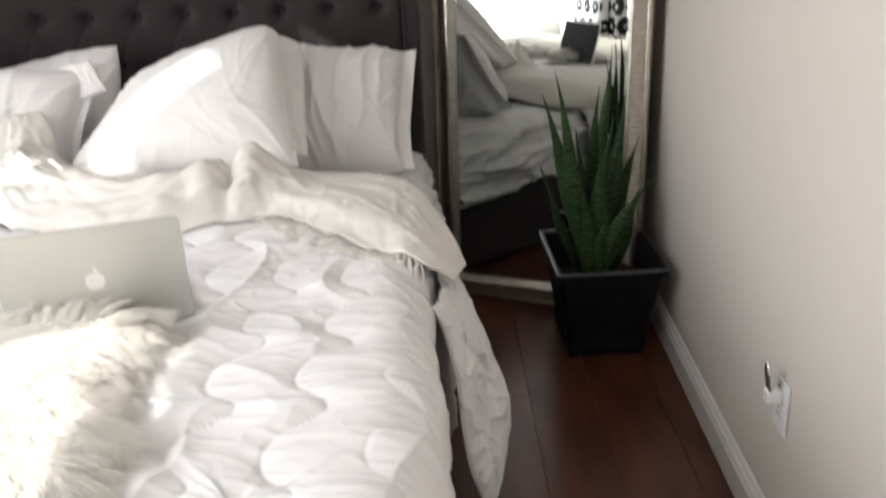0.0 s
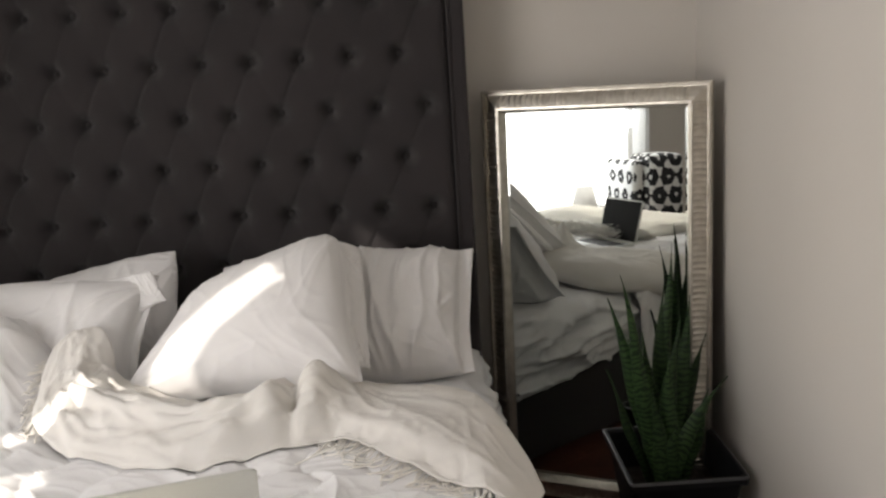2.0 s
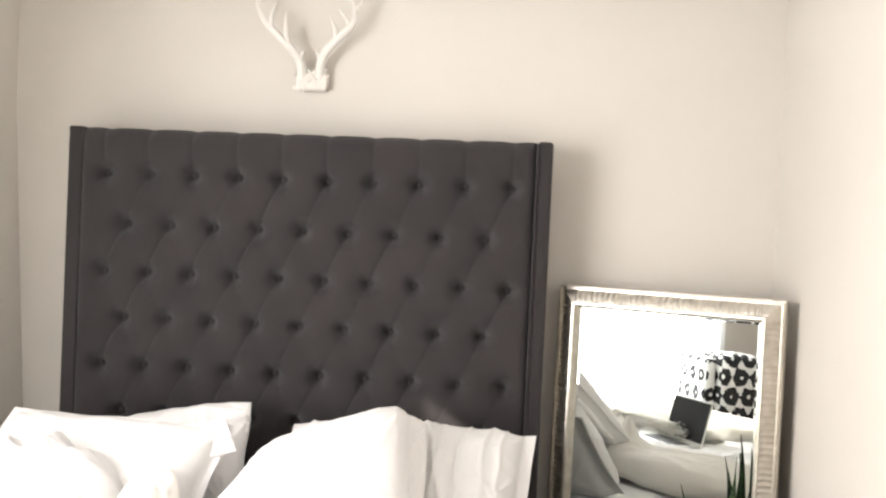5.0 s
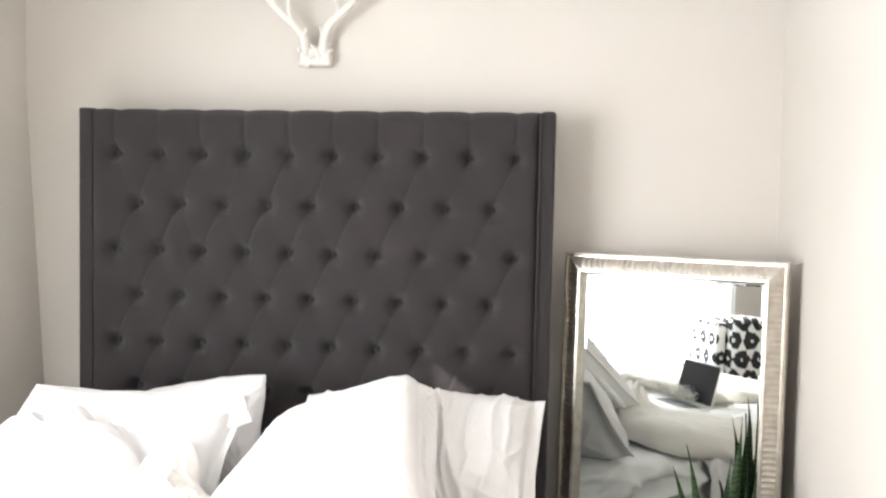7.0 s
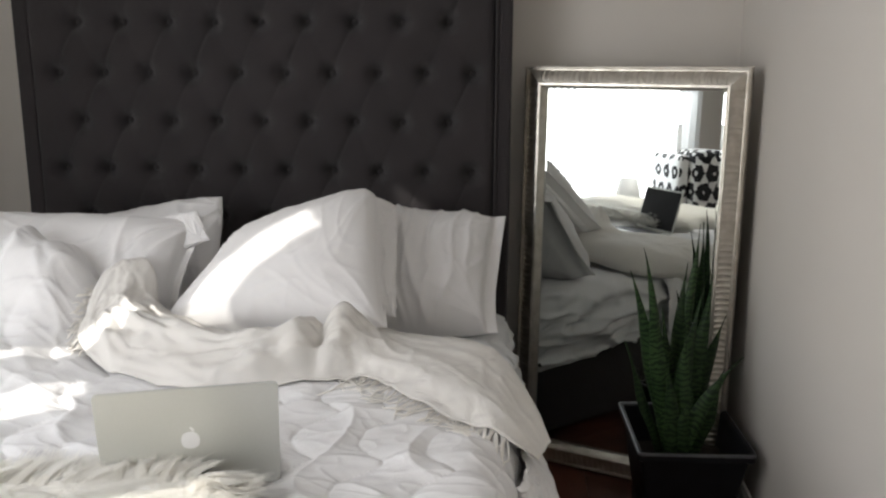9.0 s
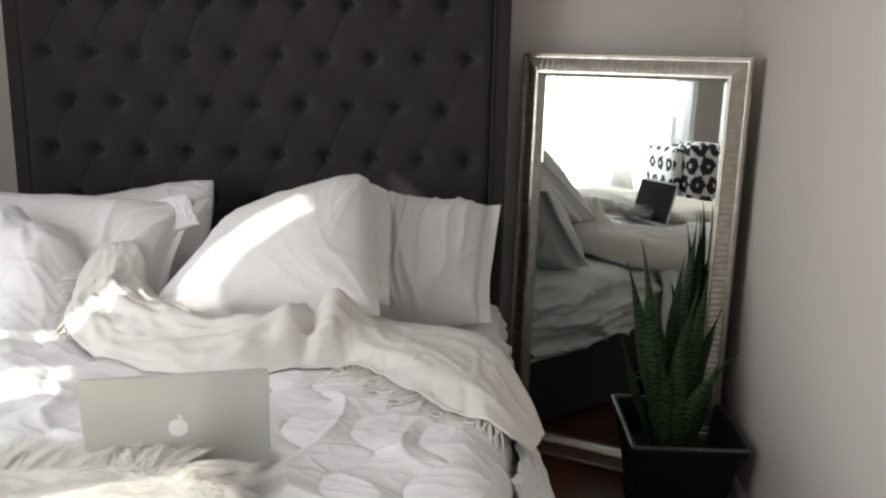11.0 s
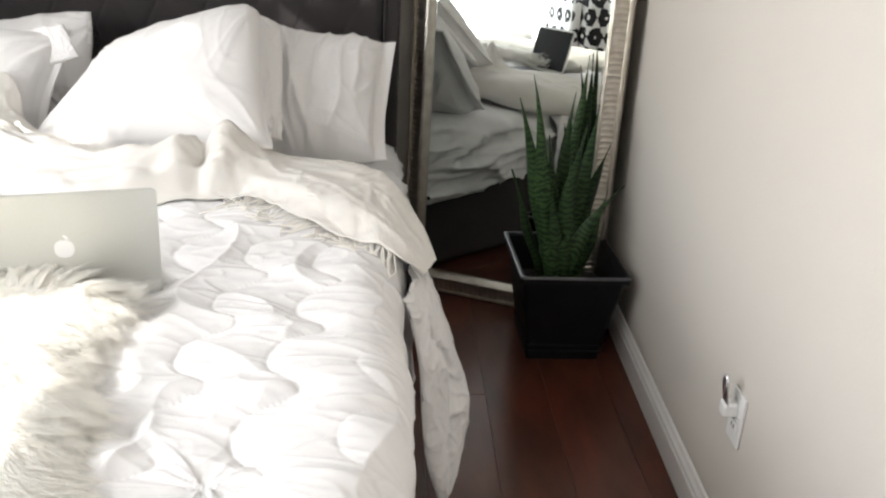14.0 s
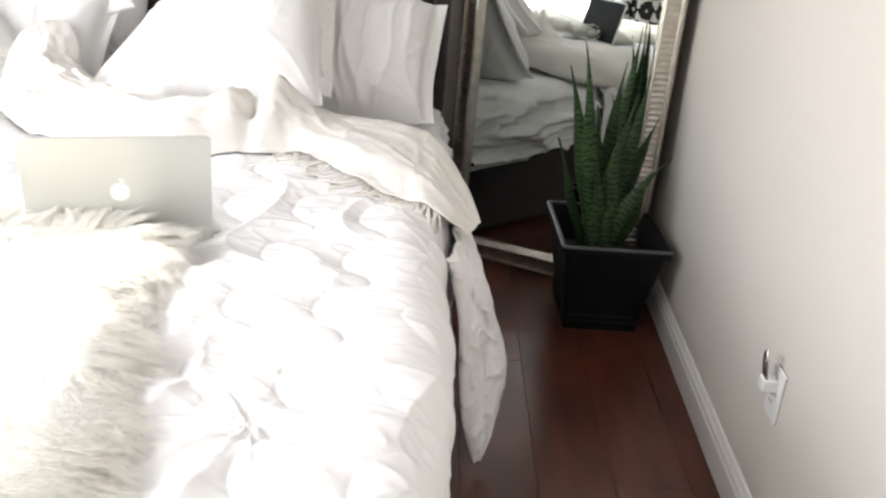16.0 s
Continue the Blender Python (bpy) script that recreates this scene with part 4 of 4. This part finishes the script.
# ---------------------------------------------------------------- leaning mirror
def wall_mirror():
    yaw, lean, W, H, B = radians(23.7), radians(1.45), 0.730, 1.392, 0.074
    e, back = Vector((math.cos(yaw), -math.sin(yaw), 0)), Vector((math.sin(yaw), math.cos(yaw), 0))
    up = back * math.sin(lean) + Vector((0, 0, math.cos(lean)))
    inn = e.cross(up) * -1
    m = Matrix((e, inn, up)).transposed().to_4x4()
    base = Vector((0.8745, 0.130, 1.450)) - up * H + e * 0.011
    base.z = FLOOR + 0.002
    m.translation = base
    ob = thing("standing_mirror", "tall mirror in a champagne-silver frame, leaning in the corner", "mirror", at=m)
    # profile across the frame: (distance from the outer edge, height towards the room)
    prof = [(0.0, -0.012), (0.0, 0.020), (0.003, 0.026), (0.008, 0.027), (0.011, 0.022), (0.015, 0.022), (0.030, 0.031), (0.046, 0.038), (0.054, 0.040), (0.056, 0.044), (0.064, 0.044), (0.067, 0.038), (0.070, 0.024), (B, 0.006), (B, -0.012)]
    n = len(prof)
    corners = [((0, 0), (W, 0), (0, 1)), ((W, 0), (W, H), (-1, 0)), ((W, H), (0, H), (0, -1)), ((0, H), (0, 0), (1, 0))]
    for k, (a, b, inw) in enumerate(corners):
        a, b, inw = Vector(a), Vector(b), Vector(inw)
        run = (b - a).normalized()
        L = (b - a).length
        vs = []
        for end in (0, 1):
            for d, h in prof:
                q = (a + run * d if end == 0 else b - run * d) + inw * d
                vs.append((q.x, -h, q.y))
        fs = [(i, i + 1, n + i + 1, n + i) for i in range(n - 1)]
        side = put("frame_side", mesh_from("frame_side", vs, fs, SILVER, smooth=False), ob)
        # gadroon ribs across the sloping band and a row of beads at the inner lip
        V, F = [], []

        def ribs(d0, d1, pitch, h0, h1, rise, wid):
            cnt = int((L - 2 * d0) / pitch)
            for c in range(cnt):
                s = d0 + 0.5 * (L - 2 * d0 - cnt * pitch) + (c + 0.5) * pitch
                if s < d1 + 0.002 or s > L - d1 - 0.002:
                    continue
                base_i = len(V)
                for t in np.linspace(0, 1, 5):
                    dd, hh = d0 + (d1 - d0) * t, h0 + (h1 - h0) * t
                    bow = math.sin(math.pi * min(max(t, 0.04), 0.96))
                    for g in (-1, -0.5, 0, 0.5, 1):
                        q = a + run * (s + g * wid / 2 + 0.004 * bow * (1 if d1 - d0 > 0.02 else 0)) + inw * dd
                        V.append((q.x, -(hh + rise * (1 - g * g) * (0.35 + 0.65 * bow)), q.y))
                F.extend(grid_faces(5, 5, base_i))
        ribs(0.0150, 0.0530, 0.0190, 0.0212, 0.0390, 0.0068, 0.0150)
        put("rib_band", mesh_from("rib_band", V, F, SILVER), side)
        V, F = [], []
        ribs(0.0640, 0.0715, 0.0085, 0.0430, 0.0200, 0.0050, 0.0070)
        put("beading", mesh_from("beading", V, F, SILVER), side)
    gl = B - 0.004
    bev = 0.011
    vs = [(gl, -0.0034, gl), (W - gl, -0.0034, gl), (W - gl, -0.0034, H - gl), (gl, -0.0034, H - gl),
          (gl + bev, -0.003, gl + bev), (W - gl - bev, -0.003, gl + bev), (W - gl - bev, -0.003, H - gl - bev), (gl + bev, -0.003, H - gl - bev)]
    fs = [(4, 5, 6, 7), (0, 1, 5, 4), (1, 2, 6, 5), (2, 3, 7, 6), (3, 0, 4, 7)]
    put("mirror_glass", mesh_from("mirror_glass", vs, fs, MIRROR, smooth=False), ob, "clear silvered glass with a bevelled edge")
    part("backing", box((0.006, 0.0, 0.006), (W - 0.006, 0.014, H - 0.006)), BACKING, ob)


wall_mirror()


# ---------------------------------------------------------------- snake plant
def planter():
    cx, cy = 1.372, -0.355
    ob = thing("planter", "square tapered black plastic planter on the floor by the mirror", "planter", at=(cx, cy, FLOOR))
    turn = Matrix.Rotation(radians(1.5), 4, "Z")

    def ring(hx, hy, z, r=0.012):
        out = []
        for sx, sy, a0 in ((1, 1, 0), (-1, 1, 90), (-1, -1, 180), (1, -1, 270)):
            for k in range(4):
                a = radians(a0 + 30 * k)
                out.append(turn @ Vector((sx * (hx - r) + r * math.cos(a), sy * (hy - r) + r * math.sin(a), z)))
        return out

    def shell(levels, close=True):
        vs, fs = [], []
        for hx, hy, z in levels:
            vs += ring(hx, hy, z)
        for l in range(len(levels) - 1):
            for k in range(16):
                fs.append((l * 16 + k, l * 16 + (k + 1) % 16, (l + 1) * 16 + (k + 1) % 16, (l + 1) * 16 + k))
        if close:
            fs.append(tuple(range(16))[::-1])
        return vs, fs
    H = 0.312
    body = [(0.117, 0.120, 0.0), (0.119, 0.122, 0.022), (0.123, 0.127, 0.024), (0.123, 0.127, 0.032), (0.120, 0.124, 0.034), (0.121, 0.125, 0.044), (0.125, 0.129, 0.046), (0.125, 0.129, 0.053), (0.122, 0.127, 0.055), (0.155, 0.176, H - 0.022)]
    v, f = shell(body)
    put("pot_body", mesh_from("pot_body", v, f, POT, smooth=False), ob)
    v, f = shell([(0.154, 0.174, H - 0.024), (0.167, 0.192, H - 0.024), (0.169, 0.194, H - 0.004), (0.167, 0.192, H), (0.157, 0.180, H), (0.153, 0.174, H - 0.006), (0.140, 0.150, 0.17)], close=False)
    put("rim", mesh_from("rim", v, f, POT, smooth=False), ob, "black plastic rim with pale edges")
    # a thin ring, paler than the pot, along the rim's upper edge
    v, f = shell([(0.1696, 0.1946, H - 0.006), (0.1688, 0.1938, H + 0.0010), (0.1640, 0.1885, H + 0.0014)], close=False)
    put("rim_edge", mesh_from("rim_edge", v, f, POTEDGE, smooth=False), ob, "pale grey edge")
    n = 26
    vs = [turn @ Vector((-0.142 + 0.284 * i / (n - 1), -0.152 + 0.304 * j / (n - 1), 0.195 + 0.012 * fold(i * 0.1, j * 0.1, 0, 4.0))) for i in range(n) for j in range(n)]
    put("soil", mesh_from("soil", vs, grid_faces(n, n), SOIL), ob, "dark potting soil")


planter()


def snake_plant():
    base = Vector((1.355, -0.36, FLOOR + 0.19))
    ob = thing("snake_plant", "tall snake plant with stiff dark green banded leaves", "plant", at=base)
    # tip x, tip y, tip z, foot x, foot y, widest, bow, facing
    leaves = [
        (1.197, -0.50, 0.957, 1.325, -0.40, 0.052, 0.016, 0.1), (1.170, -0.45, 0.880, 1.322, -0.42, 0.066, 0.024, -0.2),
        (1.289, -0.38, 0.758, 1.345, -0.40, 0.052, 0.004, 0.3), (1.352, -0.36, 0.886, 1.358, -0.38, 0.062, -0.012, -0.4),
        (1.425, -0.16, 0.965, 1.375, -0.34, 0.060, 0.010, 0.4), (1.345, -0.44, 0.700, 1.334, -0.44, 0.066, -0.012, 0.0),
        (1.432, -0.34, 0.846, 1.375, -0.40, 0.066, 0.012, -0.3), (1.385, -0.40, 0.800, 1.360, -0.42, 0.064, 0.010, 0.2),
        (1.497, -0.30, 0.712, 1.395, -0.34, 0.072, 0.020, 0.4), (1.520, -0.43, 0.622, 1.338, -0.455, 0.060, 0.040, 0.1),
        (1.172, -0.40, 0.652, 1.310, -0.38, 0.036, 0.014, 0.5), (1.270, -0.27, 0.700, 1.330, -0.30, 0.055, 0.006, -0.6),
        (1.300, -0.46, 0.610, 1.326, -0.46, 0.058, 0.006, 0.2), (1.490, -0.36, 0.560, 1.400, -0.38, 0.058, 0.016, -0.2),
        (1.365, -0.47, 0.520, 1.345, -0.45, 0.050, 0.004, -0.1),
    ]
    for tx, ty, tz, fx, fy, w, bow, face in leaves:
        foot, tip = Vector((fx, fy, FLOOR + 0.18)) - base, Vector((tx, ty, tz)) - base
        axis = tip - foot
        side = Vector((math.cos(face), math.sin(face), 0))
        nrm = axis.cross(side).normalized()
        side = nrm.cross(axis).normalized() * -1
        lean = Vector((math.copysign(1, axis.x), 0, 0))
        nl, nw = 26, 7
        vs, uvs = [], []
        L = axis.length
        for layer in (0, 1):
            for i in range(nl):
                t = i / (nl - 1)
                width = 0.86 * w * (0.50 + 0.62 * math.sin(min(t * 1.7, 1) * math.pi / 2)) * (1 - smooth01(0.42, 1.04, t) ** 1.1) + 0.0012
                c = foot + axis * t - lean * (bow * 4 * t * (1 - t)) + side * (0.006 * math.sin(t * 7 + tx * 30))
                for j in range(nw):
                    g = -1 + 2 * j / (nw - 1)
                    cup = 0.30 * width * (g * g) * (1 - 0.4 * t)
                    thick = (0.0022 if layer else -0.0022) * (1 - 0.8 * abs(g))
                    vs.append(c + side * (g * width / 2) + nrm * (cup + thick + 0.003 * math.sin(t * 16 + g * 2 + ty * 40) * abs(g)))
                    uvs.append((g * width + tx * 3, t * L * 2.2 + ty))
        n, fs = nl * nw, grid_faces(nl, nw)
        fs = fs + [tuple(q + n for q in f)[::-1] for f in fs]
        for i in range(nl - 1):
            for j in (0, nw - 1):
                a = i * nw + j
                fs.append((a, a + nw, a + nw + n, a + n))
        put("leaf", mesh_from("leaf", vs, fs, LEAF, uvs=uvs), ob)


snake_plant()


# ---------------------------------------------------------------- outlet with a plug-in
def outlet():
    y, z = -1.370, 0.417
    ob = thing("wall_outlet", "white plastic duplex outlet plate on the wall", "outlet", at=pose(east_at(y) - 0.0005, y, z, 0, 0, -2.3))
    part("plate", box((-0.006, -0.036, -0.058), (0, 0.036, 0.058), 0.003), PLASTIC, ob)
    for dz in (0.020, -0.020):
        s = part("socket", box((-0.0085, -0.017, dz - 0.0145), (-0.0055, 0.017, dz + 0.0145), 0.001), PLASTIC, ob)
        for dy in (-0.0065, 0.0065):
            part("slot", box((-0.0090, dy - 0.0012, dz - 0.003), (-0.0082, dy + 0.0012, dz + 0.006)), SLOT, s)
    plug = thing("plug_adapter", "small white plug-in adapter with a chrome clip", "plug", at=pose(east_at(y) - 0.009, y, z + 0.022, 0, 0, -2.3))
    part("adapter_body", box((-0.031, -0.015, -0.015), (0.001, 0.015, 0.016), 0.006, 3), PLASTIC, plug)
    v, f = tube(spline([(-0.022, -0.010, 0.010), (-0.030, -0.011, 0.055), (-0.031, 0.0, 0.076), (-0.030, 0.011, 0.055), (-0.022, 0.010, 0.010)], 22), [0.0034] * 22, 8)
    put("clip", mesh_from("clip", v, f, CHROME), plug, "chrome loop")
    part("clip_plate", box((-0.027, -0.008, 0.012), (-0.023, 0.008, 0.060), 0.001), CHROME, plug)


outlet()


# ---------------------------------------------------------------- antlers above the bed
def antlers():
    c = Vector((-0.030, NORTH - 0.03, 2.122))
    ob = thing("antler_mount", "white plaster antlers on a carved floral base hung above the headboard", "wall decoration", at=c)
    # carved base: a small plate crowded with petals
    rng = random.Random(3)
    bm = box((-0.056, -0.02, -0.034), (0.056, 0.029, 0.030), 0.012, 3)
    base = part("carved_base", bm, PLASTER, ob)
    for k in range(46):
        x, z = rng.uniform(-0.062, 0.062), rng.uniform(-0.032, 0.040)
        r = rng.uniform(0.007, 0.015)
        bm = bmesh.new()
        bmesh.ops.create_icosphere(bm, subdivisions=2, radius=1.0)
        bmesh.ops.transform(bm, matrix=Matrix.Translation((x, -0.020 + 0.2 * abs(x), z)) @ Euler((rng.uniform(-0.6, 0.6), rng.uniform(0, 3), rng.uniform(-0.6, 0.6))).to_matrix().to_4x4() @ Matrix.Diagonal((r, 0.007, r * 0.5, 1)), verts=bm.verts)
        part("petal", bm, PLASTER, base, smooth=True)
    for s in (-1, 1):
        if s < 0:
            line = [(-0.034, -0.005, 0.010), (-0.040, -0.025, 0.060), (-0.062, -0.045, 0.100), (-0.108, -0.060, 0.142), (-0.152, -0.070, 0.186), (-0.180, -0.075, 0.232), (-0.190, -0.070, 0.268), (-0.188, -0.060, 0.300)]
            tines = [(11, (-0.080, -0.085, 0.228)), (17, (-0.118, -0.090, 0.250)), (25, (-0.150, -0.085, 0.300))]
        else:
            line = [(0.030, -0.005, 0.010), (0.034, -0.025, 0.060), (0.058, -0.045, 0.105), (0.105, -0.060, 0.145), (0.146, -0.070, 0.180), (0.160, -0.075, 0.215), (0.152, -0.070, 0.255), (0.136, -0.060, 0.280)]
            tines = [(13, (0.072, -0.085, 0.212)), (18, (0.106, -0.090, 0.236)), (26, (0.190, -0.080, 0.285))]
        main = spline(line, 34)
        rad = [0.0175 - 0.0040 * min(1.0, k / 16) - 0.0110 * max(0.0, (k - 16) / 17) ** 1.2 for k in range(34)]
        v, f = tube(main, rad, 12)
        beam = put("antler", mesh_from("antler", v, f, PLASTER), ob)
        for start, end in tines + [(6, (s * 0.022, -0.045, 0.098))]:
            p, tip = Vector(main[start]), Vector(end)
            bow = Vector((s * 0.012, 0, 0)) if start > 6 else Vector((0, 0, 0))
            pts = [p.lerp(tip, q) + bow * (4 * q * (1 - q)) * 0.6 for q in np.linspace(0, 1, 10)]
            r0 = rad[start] * 0.82
            v, f = tube(pts, [r0 * (1 - q) ** 0.7 + 0.0014 for q in np.linspace(0, 1, 10)], 8)
            put("tine", mesh_from("tine", v, f, PLASTER), beam)


antlers()


# ---------------------------------------------------------------- seen in the mirror: armchair, side table and lamp
def armchair():
    ob = thing("armchair", "armchair upholstered in a bold black and white blossom print", "armchair", at=pose(-0.585, -2.93, FLOOR, 0, 0, 27))

    def padded(name, lo, hi, r, mat=PRINT, label="", bow=0.0):
        bm = bmesh.new()
        add_box(bm, lo, hi, r, 4)
        uvl = bm.loops.layers.uv.new("UVMap")
        for f in bm.faces:
            nrm = f.normal
            for l in f.loops:
                p = l.vert.co
                if abs(nrm.x) > max(abs(nrm.y), abs(nrm.z)):
                    l[uvl].uv = (p.y, p.z)
                elif abs(nrm.y) > abs(nrm.z):
                    l[uvl].uv = (p.x, p.z)
                else:
                    l[uvl].uv = (p.x, p.y)
        return part(name, bm, mat, ob, label, smooth=True)
    padded("backrest", (-0.155, -0.200, 0.16), (0.165, 0.085, 0.985), 0.055)
    padded("wing", (-0.30, 0.088, 0.16), (0.12, 0.175, 0.950), 0.035, PALEPRINT)
    padded("seat", (-0.50, -0.15, 0.18), (-0.15, 0.15, 0.45), 0.045)
    for s in (-1, 1):
        y0, y1 = sorted((s * 0.145, s * 0.20))
        padded("arm", (-0.50, y0, 0.16), (-0.14, y1, 0.60), 0.025)
        for x in (-0.46, 0.12):
            part("leg", box((x - 0.02, s * 0.15 - 0.02, 0.0), (x + 0.02, s * 0.15 + 0.02, 0.18), 0.005), WOODLEG, ob)


armchair()


def lamp_table():
    x, y = -0.80, -2.50
    ob = thing("side_table", "small round dark wooden side table", "table", at=(x, y, FLOOR))
    v, f = lathe([(0.0, 0.45), (0.17, 0.45), (0.18, 0.445), (0.18, 0.425), (0.17, 0.42), (0.0, 0.42)], 36)
    put("tabletop", mesh_from("tabletop", v, f, WOODLEG, smooth=False), ob)
    v, f = lathe([(0.0, 0.42), (0.025, 0.42), (0.018, 0.26), (0.03, 0.05), (0.13, 0.02), (0.14, 0.0), (0.0, 0.0)], 24)
    put("pedestal", mesh_from("pedestal", v, f, WOODLEG), ob)
    lamp = thing("table_lamp", "table lamp with a pale tapered fabric shade, unlit", "lamp", at=(x, y, FLOOR + 0.451))
    v, f = lathe([(0.0, 0.0), (0.055, 0.0), (0.055, 0.012), (0.03, 0.03), (0.05, 0.08), (0.045, 0.12), (0.015, 0.155), (0.01, 0.19), (0.0, 0.19)], 24)
    put("lamp_base", mesh_from("lamp_base", v, f, CERAMIC), lamp)
    v, f = lathe([(0.095, 0.17), (0.060, 0.33), (0.058, 0.33), (0.093, 0.17)], 32)
    put("shade", mesh_from("shade", v, f, SHADE), lamp)


lamp_table()

# ---------------------------------------------------------------- floor planks, last
PLANK_W = 0.185
rng = random.Random(9)
x = EAST + 0.10
while x > WEST:
    x0 = x - PLANK_W
    y = NORTH - rng.uniform(0.2, 1.1)
    ends = [NORTH]
    while y > SOUTH:
        ends.append(y)
        y -= rng.choice((0.9, 1.2, 1.5))
    ends.append(SOUTH)
    for a, b in zip(ends, ends[1:]):
        L = a - b - 0.0007
        me = bpy.data.meshes.new("plank")
        bm = box((-PLANK_W / 2 + 0.0003, -L / 2, -0.012), (PLANK_W / 2 - 0.0003, L / 2, 0.0), 0.0007, 1)
        bm.to_mesh(me)
        bm.free()
        me.materials.append(FLOORWOOD)
        p = put("plank", me, floor)
        p.location = (x - PLANK_W / 2, (a + b) / 2, FLOOR + rng.uniform(-0.0002, 0.0002))
    x = x0
